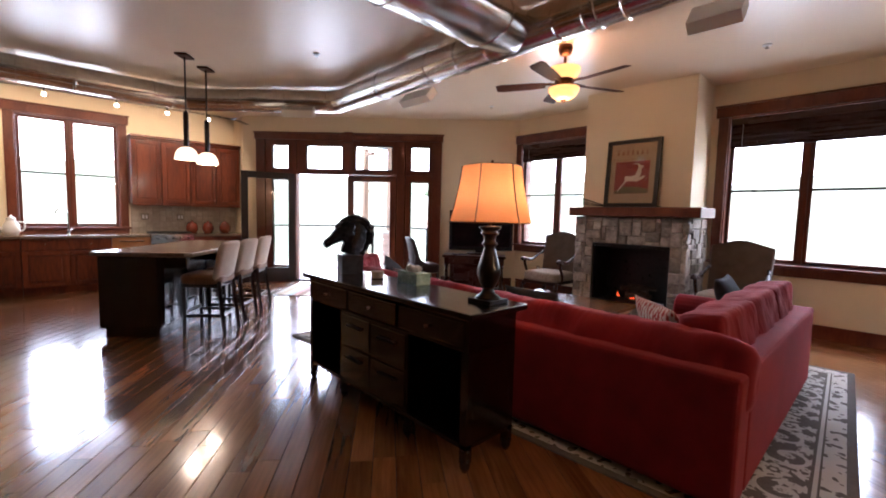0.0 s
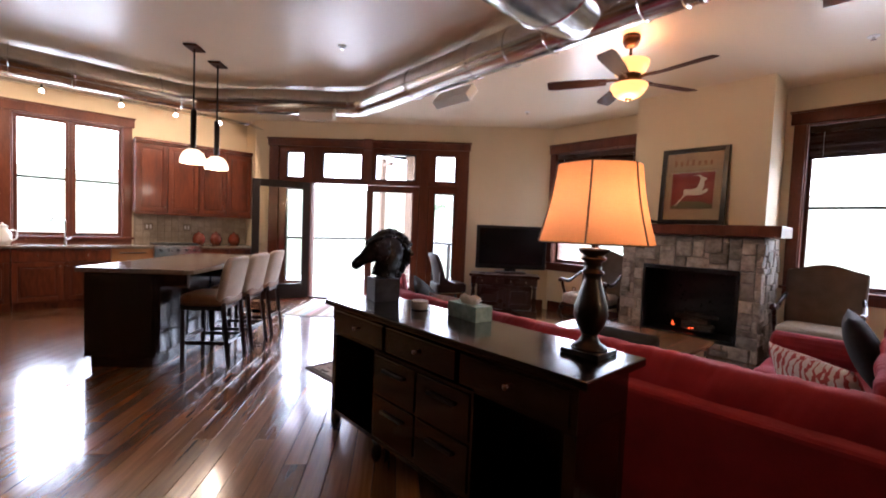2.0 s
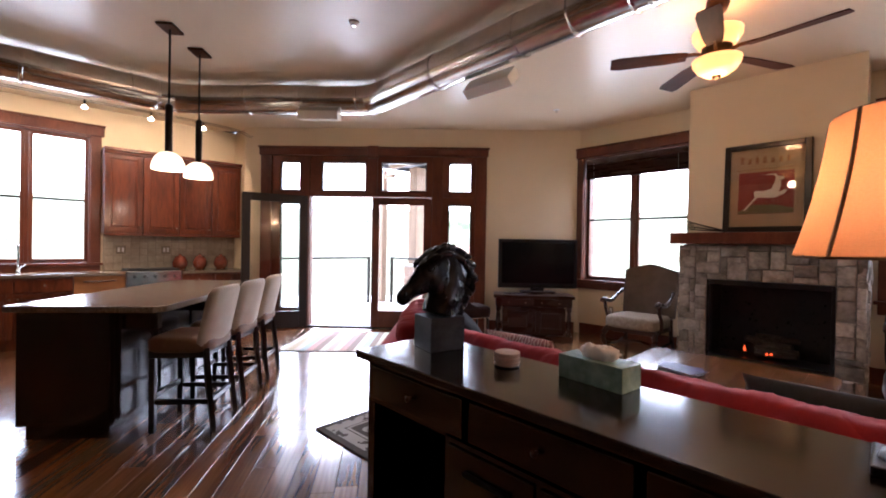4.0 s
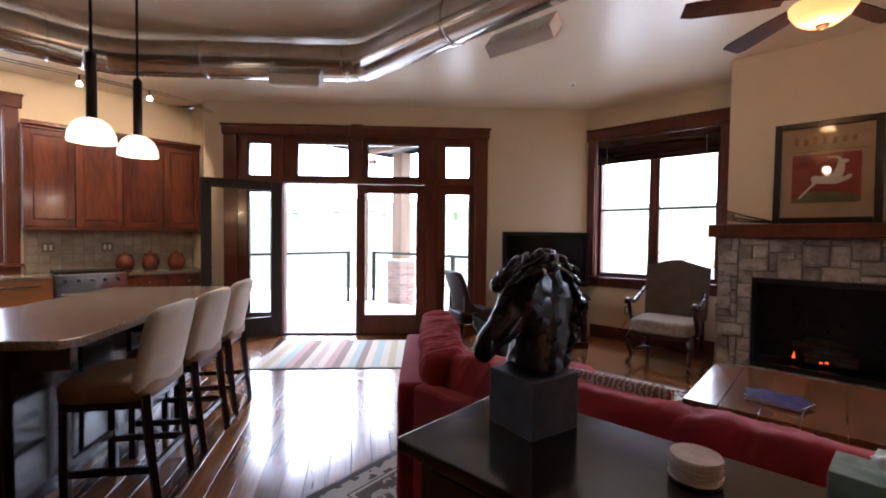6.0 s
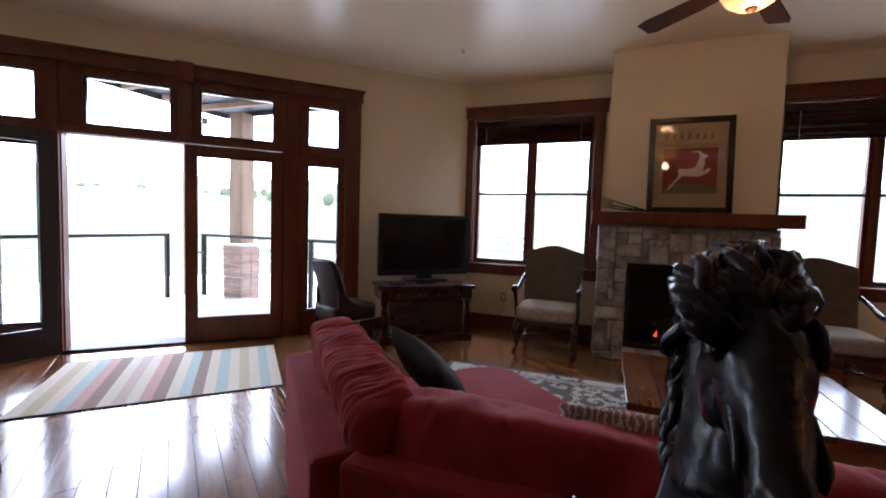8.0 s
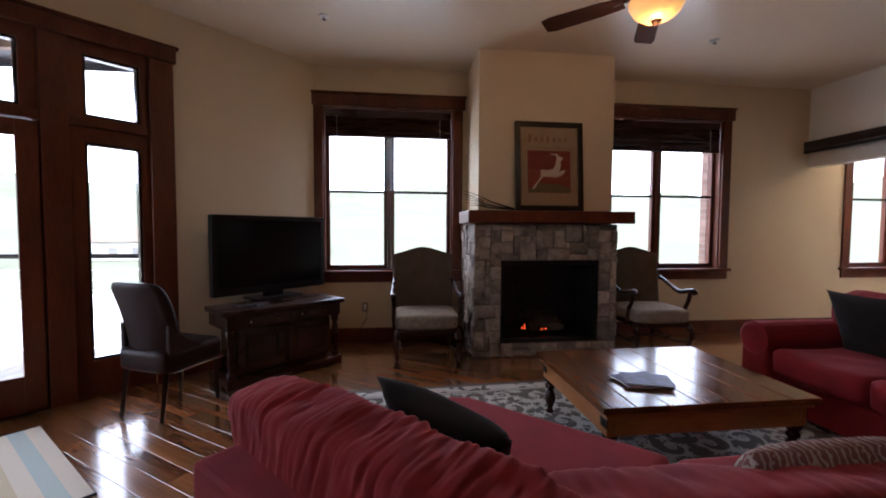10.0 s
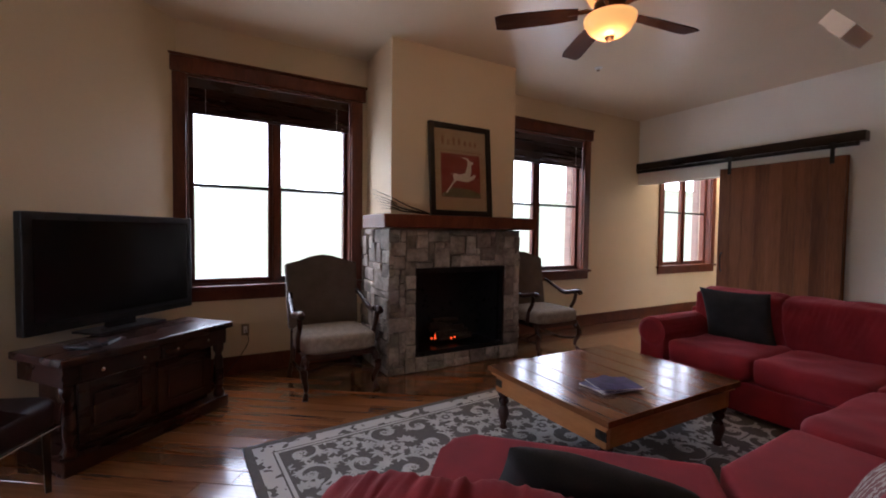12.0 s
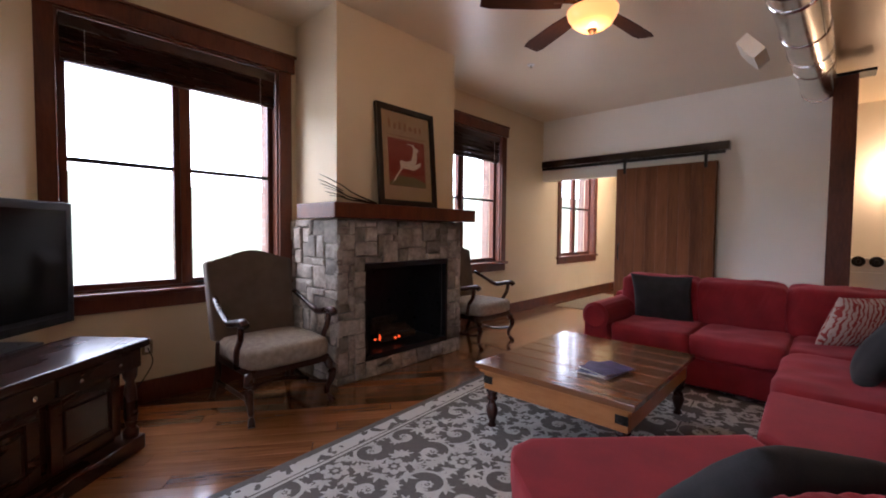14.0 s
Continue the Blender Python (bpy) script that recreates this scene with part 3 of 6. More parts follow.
# ---- barn door and post ----
bd = thing("barn_door", pose(5.90, -0.10, 0, 0, 0, 180), "sliding walnut plank barn door hung from an iron rail", "barn door")
nb, bw = 9, 1.29
for i in range(nb):
    p = part("board", boxes((0.0008, bw / nb - 0.0008, -0.02, 0.02, 0.02, 2.28), bevel=0.002), BARN, bd)
    p.matrix_local = pose(i * bw / nb, 0, 0)
part("edge_stile", boxes((-0.012, 0.10, 0.021, 0.04, 0.02, 2.285), bevel=0.004), BARN, bd)
part("edge_stile", boxes((bw - 0.10, bw + 0.012, 0.021, 0.04, 0.02, 2.285), bevel=0.004), BARN, bd)
for x in (0.12, bw - 0.12):
    h = part("hanger", boxes((x - 0.02, x + 0.02, -0.032, -0.021, 2.2, 2.40), bevel=0.003), IRON, bd)
    part("wheel", lathe([(0.0, -0.012), (0.04, -0.012), (0.035, 0), (0.04, 0.012), (0, 0.012)], 14, at=(x, -0.03, 2.395), turn=pose(0, 0, 0, 90)), IRON, h)
part("pull_handle", sweep(arc([(0.06, -0.02, 0.92), (0.06, -0.06, 0.95), (0.06, -0.06, 1.13), (0.06, -0.02, 1.16)]), 0.009, 8), IRON, bd)
rail = thing("barn_door_rail", pose(0, 0, 0), "dark wood header board with an iron sliding rail", "rail")
part("header_board", boxes((4.48, 7.20, -0.249, -0.12, 2.42, 2.53), bevel=0.006), ESPRESSO, rail)
part("track", boxes((4.52, 7.18, -0.115, -0.105, 2.37, 2.415), bevel=0.002), IRON, rail)
post = thing("timber_post", pose(3.41, -0.17, 0), "dark stained timber post with an iron cap plate", "post", kind="structure")
part("shaft", boxes((-0.105, 0.105, -0.105, 0.105, 0, 3.08), bevel=0.01), TRIM, post)
part("cap_plate", boxes((-0.24, 0.24, -0.13, 0.13, 3.081, 3.11), bevel=0.004), IRON, post)

# ---- kitchen ----
def panel_front(parent, x0, x1, z0, z1, y, material, name="door", knob=None):
    """A raised-panel cabinet front facing -y."""
    f = 0.06
    if x1 - x0 > 0.2 and z1 - z0 > 0.2:
        d = part(name, joined(boxes((x0, x0 + f, y - 0.022, y, z0, z1), (x1 - f, x1, y - 0.022, y, z0, z1), (x0 + f, x1 - f, y - 0.022, y, z0, z0 + f), (x0 + f, x1 - f, y - 0.022, y, z1 - f, z1), bevel=0.004)), material, parent)
        part("raised_panel", joined(boxes((x0 + f, x1 - f, y - 0.008, y, z0 + f, z1 - f)), boxes((x0 + f + 0.02, x1 - f - 0.02, y - 0.02, y - 0.0081, z0 + f + 0.02, z1 - f - 0.02), bevel=0.01)), material, d)
    else:
        d = part(name, boxes((x0, x1, y - 0.02, y, z0, z1), bevel=0.003), material, parent)
    if knob:
        part("knob", lathe([(0.006, 0), (0.006, 0.012), (0.014, 0.02), (0.011, 0.028), (0, 0.03)], 10, at=(knob[0], y - 0.02, knob[1]), turn=pose(0, 0, 0, 90)), CHROME, d)
    return d


def base_cabinet(x0, x1, doors, label):
    c = thing("base_cabinet", pose(x0, 10.6, 0), label, "cabinet", "kitchen base cabinets")
    w = x1 - x0
    part("body", boxes((0.002, w - 0.002, -0.60, -0.003, 0.10, 0.875), (0.002, w - 0.002, -0.54, -0.003, 0.0, 0.099)), CHERRY, c)
    for i in range(doors):
        a, b = w * i / doors + 0.006, w * (i + 1) / doors - 0.006
        panel_front(c, a, b, 0.13, 0.68, -0.601, CHERRY, "door", ((b - 0.03) if i % 2 == 0 else (a + 0.03), 0.62))
        panel_front(c, a, b, 0.70, 0.855, -0.601, CHERRY, "drawer", ((a + b) / 2, 0.78))


for x0, x1 in ((-2.48, -1.58), (-1.58, -0.68), (-0.68, 0.22), (0.22, 1.30)):
    base_cabinet(x0, x1, 2, "cherry kitchen base cabinet with raised panels under the counter")
base_cabinet(2.52, 3.42, 2, "cherry kitchen base cabinet beside the range")
dw = thing("dishwasher", pose(1.30, 10.6, 0), "tan panelled dishwasher built in under the counter", "dishwasher")
part("body", boxes((0.004, 0.54, -0.60, -0.003, 0.10, 0.875), bevel=0.003), HONEY, dw)
part("handle", boxes((0.10, 0.44, -0.64, -0.605, 0.80, 0.82), bevel=0.004), CHROME, dw)
rg = thing("range", pose(1.84, 10.6, 0), "stainless kitchen range built into the counter run", "range")
part("body", boxes((0.004, 0.676, -0.61, -0.003, 0.05, 0.93), bevel=0.004), CHROME, rg)
part("oven_glass", boxes((0.08, 0.60, -0.618, -0.611, 0.25, 0.62), bevel=0.002), SCREEN, rg)
part("oven_handle", sweep([(0.06, -0.66, 0.70), (0.62, -0.66, 0.70)], 0.011, 8), CHROME, rg)
part("control_panel", boxes((0.01, 0.67, -0.63, -0.612, 0.78, 0.92), bevel=0.003), CHROME, rg)
for i in range(5):
    part("knob", lathe([(0.02, 0), (0.018, 0.025), (0, 0.027)], 12, at=(0.1 + 0.12 * i, -0.63, 0.85), turn=pose(0, 0, 0, 90)), IRON, rg)
part("cooktop", boxes((0.02, 0.66, -0.55, -0.08, 0.931, 0.952), bevel=0.004), IRON, rg)
tagged(part("worktop", boxes((-2.48, 1.838, 9.955, 10.597, 0.877, 0.917), (2.522, 3.425, 9.955, 10.597, 0.877, 0.917), bevel=0.006), GRANITE), "speckled tan granite kitchen worktop", "worktop")
bs = tagged(part("backsplash", boxes((-2.48, 0.06, 10.592, 10.599, 0.92, 1.0), (1.64, 3.428, 10.592, 10.599, 0.92, 1.455)), GROUT), "tumbled stone tile backsplash behind the counter", "backsplash", kind="structure")
tile = None
for i in range(17):
    for j in range(5):
        bm = boxes((-0.049, 0.049, -0.008, 0.0, -0.049, 0.049), bevel=0.004, seg=1)
        if tile is None:
            tile = part("tile", bm, TILE, bs)
            t = tile
        else:
            bm.free()
            t = new("tile", tile.data)
            t.parent = bs
        t.matrix_local = pose(1.71 + 0.104 * i, 10.591 - random.uniform(0, 0.001), 0.975 + 0.104 * j)


def wall_cabinet(x0, x1, label):
    c = thing("wall_cabinet", pose(x0, 10.597, 0), label, "cabinet", "kitchen wall cabinets")
    w = x1 - x0
    part("body", boxes((0.002, w - 0.002, -0.33, 0, 1.46, 2.58)), CHERRY, c)
    part("crown", boxes((-0.002, w + 0.002, -0.355, 0, 2.581, 2.61), (-0.006, w + 0.006, -0.39, 0, 2.612, 2.66), bevel=0.008), CHERRY, c)
    part("light_rail", boxes((0.002, w - 0.002, -0.345, -0.325, 1.43, 1.459), bevel=0.004), CHERRY, c)
    panel_front(c, 0.008, w - 0.008, 1.475, 2.57, -0.331, CHERRY, "door", (w - 0.04, 1.55))


for x0, x1 in ((1.62, 2.07), (2.07, 2.53), (2.53, 2.98), (2.98, 3.42)):
    wall_cabinet(x0, x1, "tall cherry wall cabinet with a raised panel and crown moulding")

# island
ISL = pose(1.58, 6.08, 0, 0, 0, 51.5)
isl = thing("kitchen_island", ISL, "dark wood kitchen island with a granite top", "kitchen island")
part("body", boxes((0.07, 2.02, 0.34, 0.96, 0.10, 0.872), (0.10, 1.99, 0.38, 0.92, 0.0, 0.099), bevel=0.004), ESPRESSO, isl)
part("end_panel", boxes((0.045, 0.069, 0.36, 0.94, 0.12, 0.86), bevel=0.006), ESPRESSO, isl)
for k in range(4):
    part("back_panel", boxes((0.10 + 0.48 * k, 0.54 + 0.48 * k, 0.318, 0.339, 0.13, 0.85), bevel=0.006), ESPRESSO, isl)
for x in (0.16, 1.0, 1.9):
    part("corbel", prism([(x - 0.03, 0.10), (x + 0.03, 0.10), (x + 0.03, 0.317), (x - 0.03, 0.317)], 0.74, 0.871, 0.01), ESPRESSO, isl)
part("top", prism([(0.0, 0.06), (0.06, 0.0), (2.04, 0.0), (2.1, 0.06), (2.1, 0.99), (0.0, 0.99)], 0.874, 0.918, 0.008, 2), GRANITE, isl)


def bar_stool(m):
    s = thing("bar_stool", m, "bar stool with a beige suede back and dark wood legs", "bar stool", "stools at the island")
    part("seat", moved(pad(0.46, 0.44, 0.12, 0.35), pose(0, 0, 0.62)), TAN, s, "tan leather seat", True)
    part("apron", boxes((-0.205, 0.205, -0.19, 0.19, 0.53, 0.585), bevel=0.006), DARKLEG, s)
    back = pad(0.46, 0.075, 0.46, 0.3)
    for v in back.verts:
        v.co.y -= 0.05 * (v.co.z / 0.23) + 0.03 * (1 - (v.co.x / 0.23) ** 2) - 0.0
    part("backrest", moved(back, pose(0, -0.19, 0.80)), SUEDE, s, "beige suede back", True)
    for x in (-0.19, 0.19):
        part("leg", prism([(x - 0.019, 0.15), (x + 0.019, 0.15), (x + 0.019, 0.19), (x - 0.019, 0.19)], 0.0, 0.53, 0.004, 1), DARKLEG, s)
        part("leg", sweep([(x, -0.245, 0.0), (x, -0.21, 0.3), (x, -0.185, 0.60)], [0.021, 0.024, 0.026], 4), DARKLEG, s)
        part("stretcher", boxes((x - 0.012, x + 0.012, -0.21, 0.155, 0.20, 0.235), bevel=0.003), DARKLEG, s)
    part("stretcher", boxes((-0.17, 0.17, 0.158, 0.182, 0.24, 0.275), bevel=0.003), DARKLEG, s)
    part("stretcher", boxes((-0.17, 0.17, -0.222, -0.20, 0.20, 0.235), bevel=0.003), DARKLEG, s)
    return s


st = bar_stool(ISL @ pose(0.36, -0.02, 0, 0, 0, 0))
copy_thing(st, ISL @ pose(0.93, -0.03, 0, 0, 0, -2))
copy_thing(st, ISL @ pose(1.53, -0.02, 0, 0, 0, 1))


def pendant(x, y):
    p = thing("pendant_lamp", pose(x, y, 0), "lit pendant lamp with a white glass dome on a dark stem", "pendant lamp", "pendants over the island")
    part("canopy", moved(boxes((-0.10, 0.10, -0.07, 0.07, 3.215, 3.238), bevel=0.006), pose(0, 0, 0, 0, 0, 51)), RUSTBRONZE, p)
    part("cord", sweep([(0, 0, 2.5), (0, 0, 3.216)], 0.009, 6), IRON, p)
    part("stem", lathe([(0.0, 2.13), (0.03, 2.13), (0.03, 2.55), (0.016, 2.57), (0, 2.57)], 16), DARKLEG, p, smooth=False)
    part("glass_shade", lathe([(0.128, 1.985), (0.131, 1.995), (0.125, 2.045), (0.100, 2.10), (0.06, 2.132), (0.03, 2.14), (0.03, 2.135), (0.058, 2.127), (0.095, 2.096), (0.118, 2.045), (0.123, 1.99)], 28), OPAL, p, "lit white glass dome", True)
    l = new("pendant_light", bpy.data.lights.new("pendant_light", "POINT"))
    l.data.energy, l.data.color, l.data.shadow_soft_size = 10, (1.0, 0.76, 0.48), 0.05
    l.parent, l.location = p, (0, 0, 1.97)


pendant(1.80, 7.13)
pendant(2.12, 7.48)

# ---- duct run under the ceiling ----
dk = thing("air_duct", pose(0, 0, 0), "shiny round galvanised air duct hung under the ceiling", "air duct", kind="structure")
DZ, DR = 3.04, 0.163


def main_x(y):
    """Where the long run lies, as it skews slightly across the room."""
    return 3.73 + 0.022 * (y - 4)


def duct_run(a, b, step=1.15):
    a, b = Vector((*a, DZ)), Vector((*b, DZ))
    n = max(1, round((b - a).length / step))
    d = (b - a).normalized()
    for k in range(n):
        p, q = a.lerp(b, k / n), a.lerp(b, (k + 1) / n)
        part("duct_section", sweep([p, p + d * 0.004, q - d * 0.004, q], DR + (0.003 if k % 2 else 0), 36), DUCT, dk, smooth=True)
        part("seam_band", sweep([q - d * 0.018, q - d * 0.010, q + d * 0.010, q + d * 0.018], [DR + 0.002, DR + 0.010, DR + 0.010, DR + 0.002], 36), DUCT, dk)
    side = d.cross(Vector((0, 0, 1)))
    lip = side * DR * 0.80 - Vector((0, 0, DR * 0.60))
    part("long_seam", sweep([a + lip * 1.02, b + lip * 1.02], 0.005, 6), DUCT, dk)


def duct_elbow(a, corner, b):
    """A gored elbow of two pieces with a raised bead at each joint."""
    a, c, b = (Vector((*p, DZ)) for p in (a, corner, b))
    pts = [(1 - t) ** 2 * a + 2 * t * (1 - t) * c + t * t * b for t in (0, 0.5, 1)]
    for p, q in zip(pts, pts[1:]):
        d = (q - p).normalized()
        part("elbow_gore", sweep([p - d * 0.006, p - d * 0.003, q + d * 0.003, q + d * 0.006], DR + 0.0015, 36), DUCT, dk, smooth=True)
        part("seam_band", sweep([p - d * 0.008, p, p + d * 0.008], [DR + 0.003, DR + 0.009, DR + 0.003], 36), DUCT, dk)


duct_run((-2.49, 8.57), (1.95, 8.57))
duct_elbow((1.95, 8.57), (2.16, 8.57), (2.31, 8.42))
duct_run((2.31, 8.42), (3.69, 7.04), 0.75)
duct_elbow((3.69, 7.04), (3.795, 6.935), (main_x(6.79), 6.79))
duct_run((main_x(6.79), 6.79), (main_x(-0.245), -0.245), 0.95)
# a wide flat-oval trunk that meets the long run in a tapered collar
part("branch", sweep([(3.72, 3.6, DZ), (3.60, 3.6, DZ), (3.30, 3.6, DZ - 0.006), (-2.49, 3.6, DZ - 0.006)], [0.27, 0.272, 0.300, 0.300], 48, squash=0.60), DUCT, dk, smooth=True)
for x in (3.30, 2.3, 0.9, -0.5):
    part("seam_band", sweep([(x - 0.012, 3.6, DZ - 0.006), (x, 3.6, DZ - 0.006), (x + 0.012, 3.6, DZ - 0.006)], [0.303, 0.312, 0.303], 48, squash=0.60), DUCT, dk)
for y in (3.88, 3.12, 2.86, 2.55):
    part("seam_band", sweep([(main_x(y), y - 0.014, DZ), (main_x(y), y, DZ), (main_x(y), y + 0.014, DZ)], [DR + 0.004, DR + 0.013, DR + 0.004], 36), DUCT, dk)
for x, y in ((0.3, 8.57), (1.7, 8.57), (main_x(5.75), 5.75), (main_x(4.3), 4.3), (main_x(1.2), 1.2)):
    vert = y > 8
    ring = [(0, (DR + 0.010) * math.cos(w), (DR + 0.010) * math.sin(w)) if vert else ((DR + 0.010) * math.cos(w), 0, (DR + 0.010) * math.sin(w)) for w in (2 * math.pi * i / 24 for i in range(25))]
    part("hanger", joined(sweep([(x + c[0], y + c[1], DZ + c[2]) for c in ring], 0.005, 5), sweep([(x, y, DZ + DR), (x, y, H - 0.002)], 0.006, 6)), DUCT, dk)


def register(m, w=0.36, h=0.15):
    r = thing("air_register", m, "beige louvred air register on the duct", "air register", "air registers")
    part("frame", boxes((-w / 2, w / 2, -0.05, 0.05, 0, h), bevel=0.005), PAINT_S, r)
    for i in range(6):
        part("louvre", boxes((-w / 2 + 0.02, w / 2 - 0.02, 0.051, 0.056, 0.02 + i * 0.02, 0.032 + i * 0.02)), PAINT_S, r)


register(pose(3.86, 5.24, 2.76, -40, 0, -89), 0.52, 0.17)
register(pose(3.27, 7.27, 2.83, -78, 0, -45), 0.46, 0.17)
register(pose(3.93, 2.05, 2.76, -40, 0, -89), 0.34, 0.2)

# cable spotlights over the kitchen
for i, x in enumerate((-0.9, -0.2, 0.55, 1.35, 2.0, 2.6)):
    s = thing("cable_spotlight", pose(x, 9.25, 0), "small lit spotlight hung from a cable", "spotlight", "cable spotlights")
    part("holder", lathe([(0.008, 2.93), (0.012, 2.95), (0.008, 3.0), (0, 3.0)], 8), IRON, s)
    part("bulb", lathe([(0, 2.89), (0.022, 2.895), (0.026, 2.915), (0.012, 2.935), (0, 2.935)], 12), BULB, s)
    l = new("spot_light", bpy.data.lights.new("spot_light", "SPOT"))
    l.data.energy, l.data.color, l.data.spot_size, l.data.shadow_soft_size = 22, (1.0, 0.72, 0.42), radians(95), 0.02
    l.parent = s
    l.matrix_local = look((0, 0, 2.88), (0, 1.2, 2.2))
cab = thing("spotlight_cable", pose(0, 0, 0), "thin low-voltage cable strung across the kitchen", "cable")
for y in (9.21, 9.29):
    part("wire", sweep(arc([(-2.49, y, 3.02), (0, y, 2.985), (2.7, y, 2.99), (3.42, y + 0.5, 3.03)]), 0.004, 5), IRON, cab)

# ---- ceiling fan ----
fan = thing("ceiling_fan", pose(4.67, 3.66, 0), "five-blade wooden ceiling fan with amber glass lights", "ceiling fan")
part("canopy", lathe([(0.075, 3.238), (0.08, 3.20), (0.06, 3.15), (0.02, 3.13), (0, 3.13)], 20), RUSTBRONZE, fan, smooth=True)
part("downrod", sweep([(0, 0, 2.95), (0, 0, 3.14)], 0.014, 8), RUSTBRONZE, fan)
part("motor", lathe([(0, 2.97), (0.05, 2.96), (0.1, 2.90), (0.105, 2.84), (0.09, 2.815), (0.06, 2.80), (0, 2.80)], 24), RUSTBRONZE, fan, smooth=True)
part("upper_glass", lathe([(0.06, 2.86), (0.13, 2.90), (0.165, 2.96), (0.168, 3.0), (0.16, 3.0), (0.12, 2.915), (0.055, 2.88)], 26), AMBER, fan, "lit amber glass uplight", True)
part("bowl", lathe([(0.165, 2.79), (0.16, 2.76), (0.13, 2.71), (0.08, 2.675), (0.02, 2.665), (0.0, 2.664)], 26), AMBER, fan, "lit amber glass bowl", True)
part("finial", lathe([(0, 2.638), (0.014, 2.641), (0.030, 2.656), (0.034, 2.668), (0, 2.676)], 12), RUSTBRONZE, fan)
for k in range(5):
    a = 46 + 72 * k
    b = part("blade", moved(prism([(0.2, -0.05), (0.36, -0.066), (0.68, -0.075), (0.745, -0.06), (0.745, 0.06), (0.68, 0.075), (0.36, 0.066), (0.2, 0.05)], -0.004, 0.004), pose(0, 0, 0, 12, 0, 0)), BLADE, fan)
    b.matrix_local = pose(0, 0, 2.835, 0, 0, a)
    part("blade_iron", sweep([(0.08, 0, 0), (0.15, 0, 0.012), (0.26, 0, 0.005)], 0.014, 6), RUSTBRONZE, b)
l = new("fan_light", bpy.data.lights.new("fan_light", "POINT"))
l.data.energy, l.data.color, l.data.shadow_soft_size = 6.0, (1.0, 0.52, 0.20), 0.08
l.location = (4.67, 3.66, 3.06)
l = new("fan_light_low", bpy.data.lights.new("fan_light_low", "POINT"))
l.data.energy, l.data.color, l.data.shadow_soft_size = 6, (1.0, 0.68, 0.36), 0.045
l.location = (4.67, 3.66, 2.56)

# ---- console behind the sofa ----
con = thing("console_table", pose(2.035, 2.5, 0), "long black-brown lacquered console with drawers behind the sofa", "console")
part("top", boxes((-0.01, 0.47, 0.0, 1.90, 0.845, 0.88), bevel=0.006), LACQUER, con)
part("body", boxes((0.03, 0.43, 0.55, 1.35, 0.16, 0.844), (0.03, 0.43, 0.05, 1.85, 0.66, 0.843), bevel=0.004), LACQUER, con)
part("lower_shelf", boxes((0.03, 0.43, 0.05, 1.85, 0.13, 0.159), bevel=0.004), LACQUER, con)
for y in (0.051, 1.829):
    part("end_panel", boxes((0.082, 0.379, y, y + 0.02, 0.16, 0.658)), LACQUER, con)
part("back_board", boxes((0.41, 0.425, 0.06, 1.84, 0.161, 0.659)), LACQUER, con)
for y in (0.05, 1.80):
    for x in (0.03, 0.38):
        part("leg", boxes((x, x + 0.05, y, y + 0.05, 0.05, 0.658), bevel=0.004), LACQUER, con)
for y in (0.075, 0.57, 1.33, 1.825):
    for x in (0.055, 0.405):
        part("foot", lathe([(0.0, 0.0), (0.018, 0.0), (0.03, 0.03), (0.03, 0.07), (0.02, 0.10), (0.032, 0.129), (0, 0.129)], 14, at=(x, y, 0)), LACQUER, con, smooth=True)
for k in range(3):
    d = part("drawer", boxes((0.021, 0.0295, 0.08 + 0.59 * k, 0.64 + 0.59 * k, 0.68, 0.82), bevel=0.005), LACQUER, con)
    part("knob", lathe([(0.006, 0), (0.006, 0.012), (0.013, 0.02), (0, 0.028)], 10, at=(0.021, 0.36 + 0.59 * k, 0.75), turn=pose(0, 0, 0, 0, -90)), RUSTBRONZE, d)
for k in range(2):
    for j in range(2):
        d = part("drawer", boxes((0.021, 0.0295, 0.57 + 0.39 * k, 0.94 + 0.39 * k, 0.19 + 0.235 * j, 0.41 + 0.235 * j), bevel=0.005), LACQUER, con)
        part("handle", boxes((0.004, 0.02, 0.66 + 0.39 * k, 0.85 + 0.39 * k, 0.33 + 0.235 * j, 0.345 + 0.235 * j), bevel=0.003), IRON, d)

# ---- sofa ----
sofa = thing("sectional_sofa", pose(0, 0, 0), "large red chenille sectional sofa with an angled corner", "sofa")
part("west_back", boxes((2.70, 2.92, 1.49, 5.06, 0.05, 0.68), bevel=0.03, seg=3), RED, sofa)
part("south_back", boxes((2.925, 5.20, 1.49, 1.71, 0.05, 0.68), bevel=0.03, seg=3), RED, sofa)
part("angled_back", prism([(2.67, 5.13), (2.82, 4.98), (3.58, 5.74), (3.43, 5.89)], 0.05, 0.68, 0.03), RED, sofa)
part("arm", joined(boxes((4.98, 5.20, 1.712, 2.50, 0.05, 0.52), bevel=0.02), moved(lathe([(0, -0.41), (0.10, -0.41), (0.128, -0.39), (0.128, 0.38), (0.10, 0.40), (0, 0.40)], 20), pose(5.09, 2.11, 0.53, 90))), RED, sofa)
part("west_base", boxes((2.925, 3.64, 2.46, 4.2, 0.05, 0.29), bevel=0.02), RED, sofa)
part("south_base", boxes((2.925, 4.975, 1.715, 2.455, 0.05, 0.29), bevel=0.02), RED, sofa)
part("angled_base", prism([(3.64, 4.205), (4.33, 4.95), (3.60, 5.72), (2.93, 5.03), (2.93, 4.205)], 0.05, 0.29, 0.02), RED, sofa)
